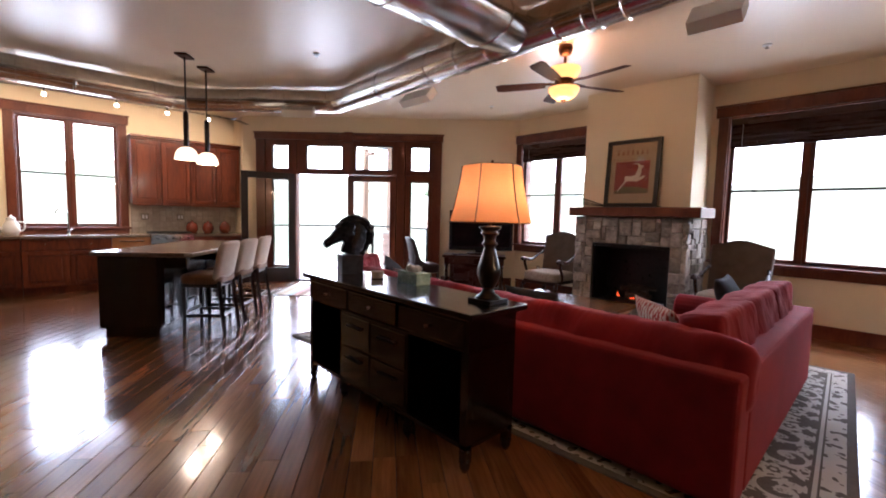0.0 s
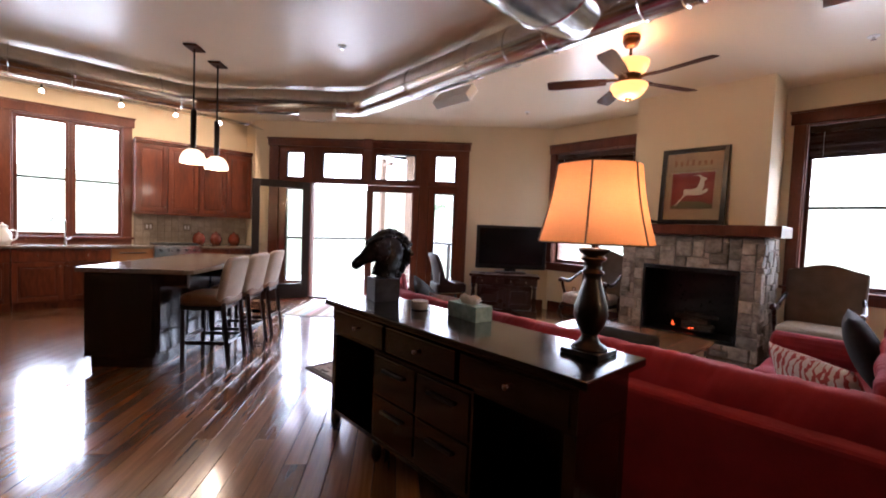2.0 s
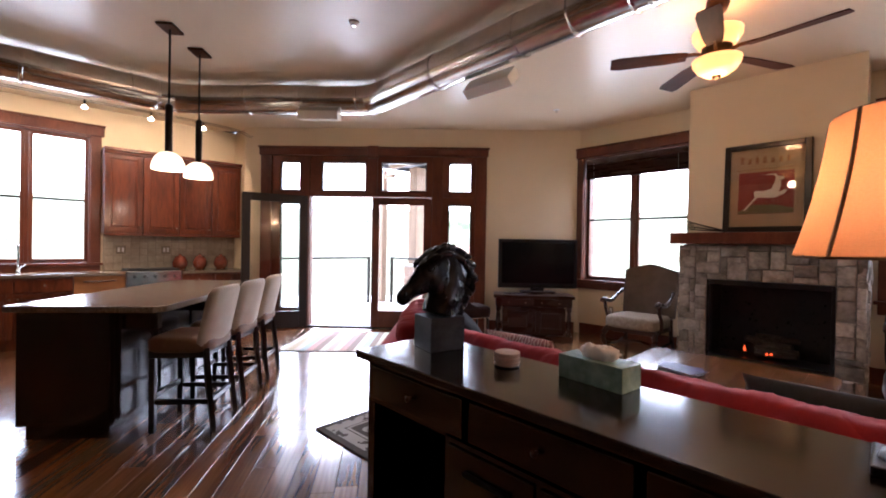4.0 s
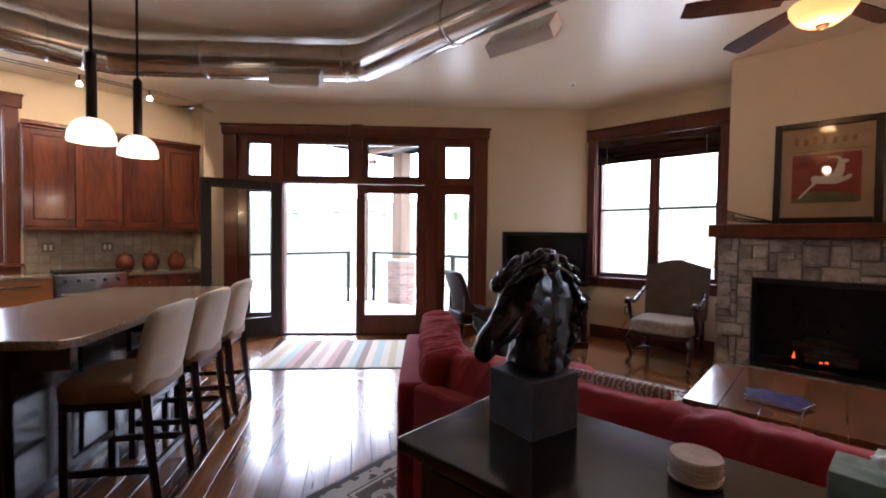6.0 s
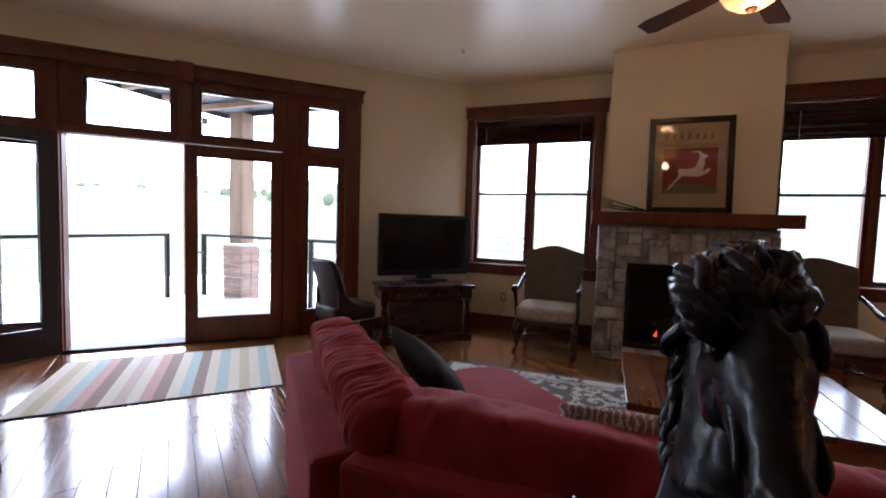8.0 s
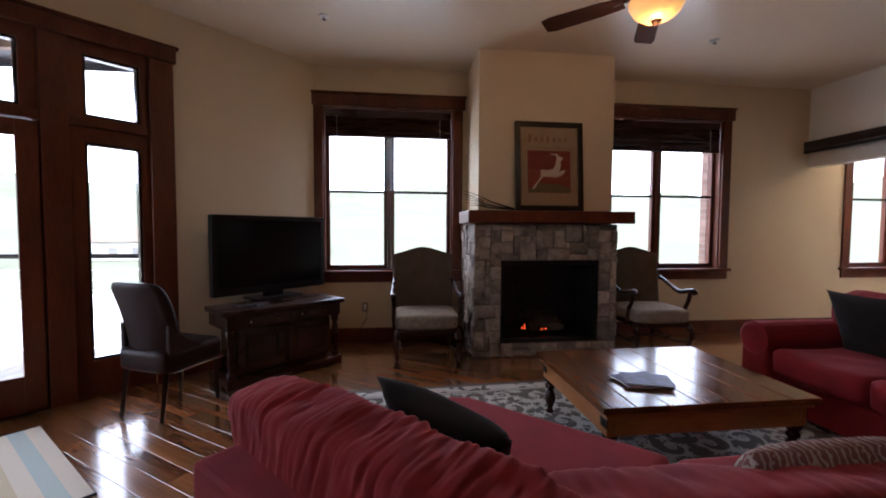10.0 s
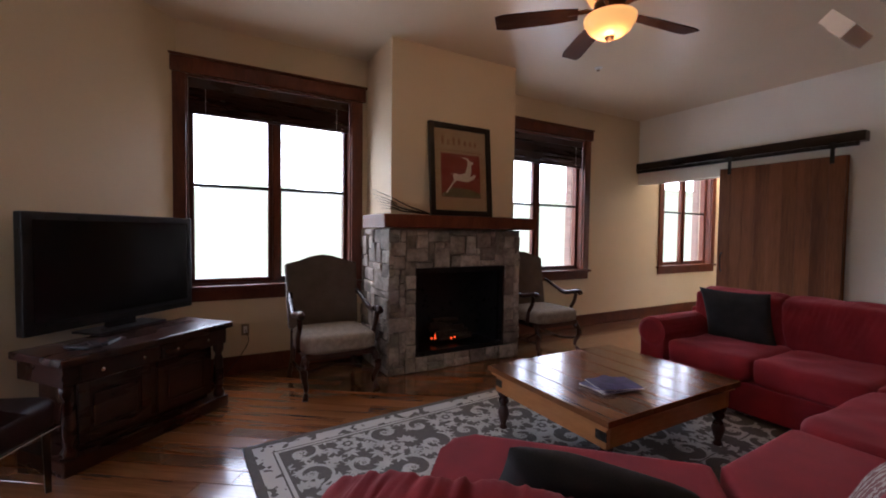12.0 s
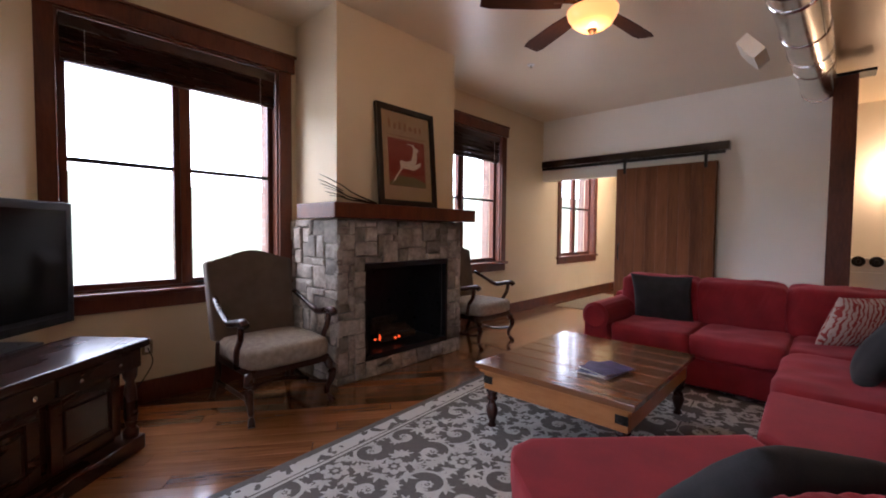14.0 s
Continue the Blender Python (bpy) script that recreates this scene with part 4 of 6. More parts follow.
for x0, x1, y0, y1 in ((2.93, 3.66, 1.72, 2.47), (3.665, 4.31, 1.72, 2.50), (4.315, 4.96, 1.72, 2.50), (2.93, 3.68, 2.475, 3.48)):
    part("seat_cushion", moved(pad(x1 - x0 + 0.01, y1 - y0 + 0.01, 0.20, 0.24, 60, 16, 0.10, 0.0, x0 + y0), pose((x0 + x1) / 2, (y0 + y1) / 2, 0.382)), RED, sofa, smooth=True)
part("seat_cushion", prism([(2.93, 3.485), (3.68, 3.485), (3.66, 4.17), (2.93, 4.95)], 0.292, 0.46, 0.045, 4), RED, sofa, smooth=True)
part("seat_cushion", prism([(3.68, 4.18), (4.36, 4.88), (4.38, 5.0), (4.30, 5.10), (3.62, 5.74), (2.95, 5.0)], 0.292, 0.46, 0.045, 4), RED, sofa, smooth=True)
for y0, y1 in ((1.60, 2.82), (2.82, 3.92), (3.92, 5.05)):
    part("back_cushion", moved(pad(y1 - y0 + 0.26, 0.27, 0.39, 0.36, 240, 18, 0.22, 0.0042, y0), pose(2.93, (y0 + y1) / 2, 0.625, 0, 0, 90) @ pose(0, 0, 0, 10)), RED, sofa, smooth=True)
for x0, x1 in ((2.98, 3.72), (3.72, 4.38), (4.38, 5.08)):
    part("back_cushion", moved(pad(x1 - x0 + 0.01, 0.24, 0.44, 0.22, 200, 18, 0.16, 0.0028, x0), pose((x0 + x1) / 2, 1.72, 0.67, -10)), RED, sofa, smooth=True)
part("back_cushion", moved(pad(1.20, 0.24, 0.42, 0.36, 380, 20, 0.18, 0.0075, 5), pose(3.235, 5.35, 0.655, 0, 0, 45) @ pose(0, 0, 0, -8)), RED, sofa, smooth=True)
for x, y in ((2.78, 1.57), (5.12, 1.57), (5.12, 2.42), (3.56, 5.88), (4.25, 4.95), (2.78, 4.9)):
    part("foot", lathe([(0, 0), (0.025, 0), (0.035, 0.05), (0, 0.05)], 10, at=(x, y, 0)), DARKLEG, sofa)


def pillow(m, material, label, w=0.48, h=0.46):
    """A square throw pillow with drawn-out corners and a seam."""
    bm = bmesh.new()
    n = 18
    sheets = []
    for side in (-1, 1):
        grid = []
        for i in range(n + 1):
            row = []
            for j in range(n + 1):
                u, v = 2 * i / n - 1, 2 * j / n - 1
                t = max(0.0, (1 - u * u) * (1 - v * v)) ** 0.42
                x = u * w / 2 * (1 - 0.07 * (1 - v * v))
                y = v * h / 2 * (1 - 0.07 * (1 - u * u))
                z = side * 0.085 * t + 0.010 * noise.noise(Vector((x * 9 + w, y * 9, side + h)))* t
                row.append(bm.verts.new((x, y, z)))
            grid.append(row)
        for i in range(n):
            for j in range(n):
                bm.faces.new((grid[i][j], grid[i + 1][j], grid[i + 1][j + 1], grid[i][j + 1]))
    bmesh.ops.remove_doubles(bm, verts=bm.verts, dist=1e-4)
    ob = part("throw_pillow", bm, material, smooth=True)
    ob.matrix_world = m
    return tagged(ob, label, "pillow", "throw pillows")


pillow(pose(4.66, 1.96, 0.69, 68, 0, 4), CHARCOAL, "charcoal throw pillow leaning in the sofa's end", 0.54, 0.50)
pillow(pose(3.54, 5.105, 0.650, 51, 0, 45) @ pose(0, 0, 0, 0, 0, 16), CHARCOAL, "charcoal throw pillow on the angled sofa seat")
pillow(pose(3.22, 2.92, 0.64, 64, 0, 90), CHARCOAL, "charcoal throw pillow against the long sofa back")

# ---- coffee table ----
ct = thing("coffee_table", pose(4.665, 3.59, 0), "low square plank-topped wooden coffee table with turned legs", "coffee table")
for k in range(7):
    w = 1.27 / 7
    part("top_plank", boxes((-0.515, 0.515, -0.635 + w * k + 0.0015, -0.635 + w * (k + 1) - 0.0015, 0.41, 0.445), bevel=0.004), TABLEWOOD, ct)
part("apron", boxes((-0.47, 0.47, -0.59, -0.56, 0.27, 0.409), bevel=0.004), HONEY, ct)
part("apron", boxes((-0.47, 0.47, 0.56, 0.59, 0.27, 0.409), bevel=0.004), HONEY, ct)
part("apron", boxes((-0.47, -0.44, -0.559, 0.559, 0.27, 0.409), bevel=0.004), HONEY, ct)
part("apron", boxes((0.44, 0.47, -0.559, 0.559, 0.27, 0.409), bevel=0.004), HONEY, ct)
part("moulding", boxes((-0.495, 0.495, 0.591, 0.61, 0.385, 0.408), (-0.495, 0.495, -0.61, -0.591, 0.385, 0.408), (0.471, 0.49, -0.59, 0.59, 0.385, 0.408), (-0.49, -0.471, -0.59, 0.59, 0.385, 0.408), bevel=0.004), HONEY, ct)
for x in (-0.43, 0.43):
    for y in (-0.55, 0.55):
        part("leg", lathe([(0.0, 0.0), (0.022, 0.0), (0.03, 0.02), (0.018, 0.045), (0.03, 0.075), (0.042, 0.12), (0.03, 0.165), (0.02, 0.18), (0.036, 0.20), (0.036, 0.215), (0.025, 0.225), (0.042, 0.25), (0.042, 0.27), (0, 0.27)], 18, at=(x, y, 0.0)), TVWOOD, ct, smooth=True)
        part("corner_strap", joined(boxes((x + math.copysign(0.041, x) - 0.07 * (x > 0), x + math.copysign(0.041, x) + 0.07 * (x < 0), y + math.copysign(0.041, y) - 0.002, y + math.copysign(0.041, y) + 0.002, 0.31, 0.36)), lathe([(0, 0), (0.02, 0.002), (0.016, 0.006), (0, 0.008)], 10, at=(x, y + math.copysign(0.042, y), 0.335), turn=pose(0, 0, 0, -90 * math.copysign(1, y)))), IRON, ct)

# ---- television and its stand ----
ang = -50
tvs = thing("tv_stand", pose(6.29, 6.38, 0, 0, 0, ang), "mahogany corner television stand with turned columns", "tv stand")
part("top", boxes((-0.57, 0.57, -0.27, 0.22, 0.62, 0.665), bevel=0.01), TVWOOD, tvs)
part("frieze", boxes((-0.54, 0.54, -0.23, 0.20, 0.50, 0.619), bevel=0.006), TVWOOD, tvs)
part("body", boxes((-0.44, 0.44, -0.14, 0.20, 0.09, 0.499), bevel=0.004), TVWOOD, tvs)
part("plinth", boxes((-0.55, 0.55, -0.24, 0.20, 0.0, 0.089), bevel=0.01), TVWOOD, tvs)
for x0, x1 in ((-0.46, -0.01), (0.01, 0.46)):
    d = part("drawer", boxes((x0, x1, -0.242, -0.231, 0.515, 0.605), bevel=0.004), TVWOOD, tvs)
    for kx in ((x0 + x1) / 2 - 0.12, (x0 + x1) / 2 + 0.12):
        part("knob", lathe([(0.005, 0), (0.005, 0.01), (0.012, 0.018), (0, 0.024)], 10, at=(kx, -0.242, 0.56), turn=pose(0, 0, 0, 90)), CHROME, d)
    panel_front(tvs, x0 + 0.03, x1, 0.12, 0.48, -0.141, TVWOOD)
for x in (-0.50, 0.50):
    part("column", lathe([(0.0, 0.09), (0.04, 0.09), (0.04, 0.13), (0.025, 0.15), (0.038, 0.22), (0.032, 0.38), (0.022, 0.42), (0.036, 0.445), (0.04, 0.499), (0, 0.499)], 16, at=(x, -0.19, 0)), TVWOOD, tvs, smooth=True)
tv = thing("television", pose(6.565, 6.475, 0.665, 0, 0, -43.5), "flat black television on the corner stand", "television")
part("panel", boxes((-0.61, 0.61, 0.0, 0.07, 0.06, 0.815), bevel=0.012), BLACKPLASTIC, tv)
part("screen", boxes((-0.555, 0.555, -0.004, 0.0, 0.135, 0.765)), SCREEN, tv)
part("speaker_bar", boxes((-0.55, 0.55, -0.006, -0.001, 0.075, 0.11), bevel=0.002), IRON, tv)
part("neck", boxes((-0.1, 0.1, 0.01, 0.06, 0.015, 0.065), bevel=0.004), BLACKPLASTIC, tv)
part("foot", boxes((-0.26, 0.26, -0.10, 0.14, 0.0, 0.016), bevel=0.006), BLACKPLASTIC, tv)

# ---- table lamp ----
lampf = bpy.data.materials.new("translucent shade cloth")
lampf.use_nodes = True
_n, _l = lampf.node_tree.nodes, lampf.node_tree.links
_n.remove(_n["Principled BSDF"])
_d, _t, _m, _w = _n.new("ShaderNodeBsdfDiffuse"), _n.new("ShaderNodeBsdfTranslucent"), _n.new("ShaderNodeMixShader"), _n.new("ShaderNodeTexNoise")
_w.inputs["Scale"].default_value = 90
_r = _n.new("ShaderNodeValToRGB")
_r.color_ramp.elements[0].color, _r.color_ramp.elements[1].color = (0.66, 0.285, 0.105, 1), (0.74, 0.35, 0.145, 1)
_l.new(_w.outputs["Fac"], _r.inputs[0])
for _s in (_d, _t):
    _l.new(_r.outputs[0], _s.inputs["Color"])
_m.inputs[0].default_value = 0.6
_l.new(_d.outputs[0], _m.inputs[1])
_l.new(_t.outputs[0], _m.inputs[2])
_l.new(_m.outputs[0], _n["Material Output"].inputs["Surface"])

lamp = thing("table_lamp", pose(2.36, 2.68, 0.88), "lit table lamp with a bell shade on a black turned base", "table lamp")
part("base_plate", boxes((-0.085, 0.085, -0.085, 0.085, 0, 0.022), bevel=0.005), DARKLEG, lamp)
part("base", lathe([(0.075, 0.022), (0.07, 0.035), (0.045, 0.05), (0.032, 0.075), (0.034, 0.085), (0.055, 0.12), (0.07, 0.165), (0.068, 0.20), (0.05, 0.26), (0.035, 0.31), (0.032, 0.325), (0.044, 0.335), (0.044, 0.345), (0.034, 0.352), (0.034, 0.385), (0.05, 0.395), (0.05, 0.405), (0.04, 0.412), (0.062, 0.43), (0.064, 0.44), (0.02, 0.445), (0, 0.445)], 24), DARKLEG, lamp, smooth=True)
for z, r in ((0.341, 0.046), (0.401, 0.052), (0.085, 0.036)):
    part("gilt_ring", lathe([(r - 0.004, z - 0.004), (r, z), (r - 0.004, z + 0.004), (r - 0.008, z)], 24), RUSTBRONZE, lamp, "reddish gilt ring")
part("stem", sweep([(0, 0, 0.44), (0, 0, 0.78)], 0.007, 8), RUSTBRONZE, lamp)
bm = bmesh.new()
rows = []
for k in range(9):
    t = k / 8
    r = 0.235 - 0.065 * t - 0.008 * math.sin(math.pi * t)
    ring = []
    for i in range(24):
        a = 2 * math.pi * i / 24 + 0.35
        side = math.cos(math.pi / 6) / math.cos(((a - 0.35) % (math.pi / 3)) - math.pi / 6)
        ring.append(bm.verts.new((r * (0.85 + 0.15 * side) * math.cos(a), r * (0.85 + 0.15 * side) * math.sin(a), 0.465 + 0.315 * t)))
    rows.append(ring)
for a, b in zip(rows, rows[1:]):
    for i in range(24):
        bm.faces.new((a[i], a[(i + 1) % 24], b[(i + 1) % 24], b[i]))
part("shade", bm, lampf, lamp, "glowing orange-tan fabric shade", True)
for i in range(6):
    pts = []
    for k in range(9):
        t = k / 8
        r = (0.235 - 0.065 * t - 0.008 * math.sin(math.pi * t)) + 0.002
        a = 2 * math.pi * i / 6 + 0.35
        pts.append((r * math.cos(a), r * math.sin(a), 0.465 + 0.315 * t))
    part("shade_rib", sweep(pts, 0.004, 5), TAN, lamp)
for z, r in ((0.465, 0.231), (0.78, 0.166)):
    part("shade_trim", sweep([(r * 0.975 * math.cos(a), r * 0.975 * math.sin(a), z) for a in (2 * math.pi * i / 24 for i in range(25))], 0.005, 5), TAN, lamp)
part("finial", lathe([(0.004, 0.78), (0.01, 0.795), (0.006, 0.805), (0.01, 0.812), (0, 0.822)], 10), RUSTBRONZE, lamp)
part("bulb", lathe([(0, 0.54), (0.018, 0.55), (0.03, 0.59), (0.02, 0.63), (0.013, 0.65), (0, 0.65)], 14), BULB, lamp)
l = new("lamp_light", bpy.data.lights.new("lamp_light", "POINT"))
l.data.energy, l.data.color, l.data.shadow_soft_size = 2.3, (1.0, 0.52, 0.20), 0.035
l.location = (2.40, 2.68, 1.50)

# ---- horse bust, one plain mesh ----
bm = boxes((-0.088, 0.088, -0.084, 0.084, 0, 0.152), bevel=0.004)
plinth = part("statue_plinth", bm, SLATE)
plinth.matrix_world = pose(2.345, 4.19, 0.88, 0, 0, -14)
tagged(plinth, "grey stone block under the bronze horse bust", "plinth")


def body_tube(rows, n=24):
    """A tube through rows of (x, z, half depth, half width), rounded across."""
    line = arc([(x, 0, z) for x, z, a, b in rows], 5)
    size = arc([(a, b, 0) for x, z, a, b in rows], 5)
    bm = bmesh.new()
    rings = []
    for i, p in enumerate(line):
        d = (line[min(i + 1, len(line) - 1)] - line[max(i - 1, 0)]).normalized()
        up = Vector((-d.z, 0, d.x))
        rings.append([bm.verts.new(p + size[i].x * math.cos(w) * up + Vector((0, size[i].y * math.sin(w), 0))) for w in (2 * math.pi * k / n for k in range(n))])
    for a, b in zip(rings, rings[1:]):
        for i in range(n):
            bm.faces.new((a[i], a[(i + 1) % n], b[(i + 1) % n], b[i]))
    bm.faces.new(rings[0][::-1])
    bm.faces.new(rings[-1])
    return bm


neck = body_tube([(0.0, -0.003, 0.096, 0.082), (0.020, 0.05, 0.096, 0.076), (0.060, 0.13, 0.096, 0.066), (0.075, 0.20, 0.090, 0.056), (0.040, 0.262, 0.070, 0.047), (0.0, 0.285, 0.045, 0.04)])
head = body_tube([(0.05, 0.262, 0.035, 0.030), (0.01, 0.235, 0.068, 0.050), (-0.06, 0.190, 0.076, 0.058), (-0.112, 0.154, 0.058, 0.044), (-0.160, 0.122, 0.042, 0.032), (-0.198, 0.099, 0.038, 0.030), (-0.222, 0.085, 0.033, 0.027), (-0.234, 0.078, 0.016, 0.014)])
extra = []
for sd in (-1, 1):
    extra.append(moved(pad(0.13, 0.045, 0.12, 0.9, 24, 10), pose(-0.035, 0.038 * sd, 0.165, 0, -30)))      # cheek
    extra.append(moved(pad(0.040, 0.022, 0.028, 0.9, 12, 8), pose(-0.085, 0.052 * sd, 0.215, 0, -35)))    # eye
    extra.append(moved(pad(0.065, 0.020, 0.016, 0.9, 12, 8), pose(-0.080, 0.050 * sd, 0.235, 0, -35)))    # brow
    extra.append(moved(pad(0.030, 0.014, 0.020, 0.9, 12, 8), pose(-0.210, 0.024 * sd, 0.102, 0, -35)))    # nostril
    extra.append(moved(pad(0.12, 0.016, 0.022, 0.9, 16, 8), pose(-0.132, 0.036 * sd, 0.146, 0, -35)))     # face bone
    extra.append(sweep([(-0.005, 0.030 * sd, 0.280), (0.022, 0.042 * sd, 0.304), (0.058, 0.042 * sd, 0.314)], [0.016, 0.015, 0.005], 8))
body = joined(neck, head, *extra)
bmesh.ops.subdivide_edges(body, edges=[e for e in body.edges if e.calc_length() > 0.012], cuts=1, use_grid_fill=True)
for v in body.verts:
    v.co += 0.006 * noise.noise_vector(v.co * 17) + 0.003 * noise.noise_vector(v.co * 45)
# the mane: flowing locks thrown back from the crest
rnd = random.Random(12)
crest_line = arc([(-0.075, 0, 0.266), (-0.01, 0, 0.305), (0.085, 0, 0.300), (0.165, 0, 0.235), (0.180, 0, 0.150), (0.120, 0, 0.045)], 8)
locks = []
for k in range(300):
    t = rnd.random()
    crest = crest_line[min(int(t * len(crest_line)), len(crest_line) - 1)]
    sway = rnd.uniform(-0.75, 1.35)
    root = crest + Vector((-0.030 * abs(sway), 0.048 * sway, -0.030 * abs(sway)))
    i0 = min(int(t * len(crest_line)), len(crest_line) - 2)
    along = (crest_line[i0 + 1] - crest_line[i0]).normalized()
    out = (Vector((0.30 + 0.7 * t, sway * 0.8, 0.62 - 0.75 * t))).normalized()
    flow = (along * 0.95 + Vector((0, sway * 0.25, -0.30))).normalized()
    size = rnd.uniform(0.055, 0.10)
    wave = rnd.uniform(0, 6.28)
    pts = [root - out * 0.012 + flow * size * 0.22 * q + out * 0.020 * math.sin(0.62 * q) + Vector((0, 0.007 * math.sin(1.6 * q + wave), 0)) for q in range(6)]
    if k % 3 == 0 and 0.12 < t < 0.85:
        lift = (out + Vector((0.35, 0, 0.25))).normalized()
        size = rnd.uniform(0.045, 0.075)
        pts = [root - out * 0.015 + lift * size * 0.72 * math.sin(0.42 * q) + along * size * 0.16 * q + Vector((0, 0.012 * math.sin(1.1 * q + wave), 0)) for q in range(6)]
    locks.append(sweep(pts, [0.011, 0.0145, 0.0150, 0.0135, 0.0105, 0.005], 7))
bm = joined(body, *locks)
for v in bm.verts:
    v.co.y *= 0.90
horse = part("horse_bust", bm, BRONZE, smooth=True)
horse.matrix_world = pose(2.345, 4.19, 1.033, 0, 0, -4)
tagged(horse, "dark bronze horse head bust on a stone block", "statue")

# ---- small things on the console ----
CORK = surface("pale cork", (0.52, 0.40, 0.31), (0.64, 0.52, 0.42), 40, 0.8, bump=0.2, fine=160)
cs = thing("coaster_stack", pose(2.345, 3.79, 0.88), "stack of round cork coasters in a dark holder", "coasters")
part("holder", lathe([(0.0, 0), (0.05, 0), (0.05, 0.006), (0.0, 0.006)], 24), DARKLEG, cs)
for k in range(6):
    part("coaster", lathe([(0.0, 0), (0.05, 0), (0.052, 0.003), (0.05, 0.0075), (0, 0.0075)], 24, at=(0.0015 * math.sin(2 * k), 0.0015 * math.cos(3 * k), 0.0062 + 0.0085 * k)), CORK, cs)
GREEN = surface("green and white carton", (0.13, 0.22, 0.17), (0.30, 0.40, 0.33), 18, 0.5, bump=0.02, fine=40)
tb = thing("tissue_box", pose(2.43, 3.45, 0.88, 0, 0, 84), "green patterned tissue box with a white tissue pulled up", "tissue box")
part("carton", boxes((-0.125, 0.125, -0.06, 0.06, 0, 0.085), bevel=0.003), GREEN, tb)
bm = bmesh.new()
rings = []
for k, (rad, z) in enumerate(((0.040, 0.083), (0.050, 0.092), (0.058, 0.103), (0.060, 0.114), (0.050, 0.124), (0.034, 0.127), (0.018, 0.118), (0.006, 0.112))):
    ring = []
    for q in range(40):
        w = 2 * math.pi * q / 40
        fold = 1 + 0.34 * noise.noise(Vector((2.3 * math.cos(w), 2.3 * math.sin(w), 14 * z))) + 0.14 * math.sin(9 * w + 3 * k)
        ring.append(bm.verts.new((1.25 * rad * fold * math.cos(w), 0.72 * rad * fold * math.sin(w), z + 0.022 * noise.noise(Vector((3 * math.cos(w), 3 * math.sin(w), 5 + k * 0.4))) * min(k, 3) / 3)))
    rings.append(ring)
for a, b in zip(rings, rings[1:]):
    for q in range(40):
        bm.faces.new((a[q], a[(q + 1) % 40], b[(q + 1) % 40], b[q]))
part("tissue", bm, WHITE, tb, "crumpled white tissue", True)

# ---- armchairs ----
def armchair(m, label):
    c = thing("armchair", m, label, "armchair", "armchairs by the fireplace")
    seat = pad(0.64, 0.62, 0.16, 0.3, 44, 14, 0.02)
    part("seat", moved(seat, pose(0, -0.06, 0.43)), SEATFAB, c, "beige patterned seat cushion", True)
    part("seat_frame", boxes((-0.30, 0.30, -0.34, 0.24, 0.31, 0.37), bevel=0.01), TVWOOD, c)
    outline = [(-0.33, 0.0), (0.33, 0.0), (0.345, 0.62)] + [(0.345 - 0.69 * k / 12, 0.62 + 0.075 * math.sin(math.pi * k / 12) ** 2) for k in range(1, 12)] + [(-0.345, 0.62)]
    back = prism(outline, -0.055, 0.055, 0.03, 3)
    part("backrest", moved(back, pose(0, 0.28, 0.46, 80)), TAUPE, c, "taupe upholstered camel back", False)
    for s in (-1, 1):
        x = 0.325 * s
        part("arm", sweep(arc([(x * 0.98, 0.24, 0.80), (x * 1.04, 0.10, 0.735), (x * 1.06, -0.08, 0.665), (x * 1.04, -0.24, 0.69), (x * 1.04, -0.325, 0.70), (x * 1.04, -0.355, 0.675)], 5), [0.02] * 8 + [0.026] * 10 + [0.03] * 8, 9), TVWOOD, c, smooth=True)
        part("arm_post", sweep(arc([(x, -0.18, 0.36), (x * 1.03, -0.20, 0.48), (x * 1.02, -0.26, 0.58), (x * 1.04, -0.28, 0.68)], 5), 0.022, 8), TVWOOD, c, smooth=True)
        part("front_leg", sweep(arc([(x * 0.9, -0.30, 0.34), (x * 0.98, -0.36, 0.22), (x * 0.9, -0.32, 0.08), (x * 0.96, -0.38, 0.0)], 5), [0.032, 0.034, 0.035, 0.034, 0.032, 0.03, 0.028, 0.026, 0.024, 0.022, 0.02, 0.02, 0.02, 0.021, 0.023, 0.024], 9), TVWOOD, c, smooth=True)
        part("back_leg", sweep([(x * 0.9, 0.24, 0.46), (x * 0.9, 0.27, 0.2), (x * 0.95, 0.36, 0.0)], [0.026, 0.024, 0.02], 8), TVWOOD, c)
        part("stretcher", sweep(arc([(x * 0.9, -0.32, 0.15), (x * 0.8, -0.1, 0.12), (x * 0.9, 0.28, 0.15)]), 0.015, 8), TVWOOD, c)
    part("stretcher", sweep(arc([(-0.26, -0.06, 0.125), (0, -0.06, 0.17), (0.26, -0.06, 0.125)]), 0.016, 8), TVWOOD, c)
    return c


armchair(pose(6.62, 4.95, 0, 0, 0, -90), "taupe camel-back armchair with carved wooden arms by the window")
armchair(pose(6.66, 2.40, 0, 0, 0, -90), "taupe camel-back armchair with carved arms beyond the fireplace")

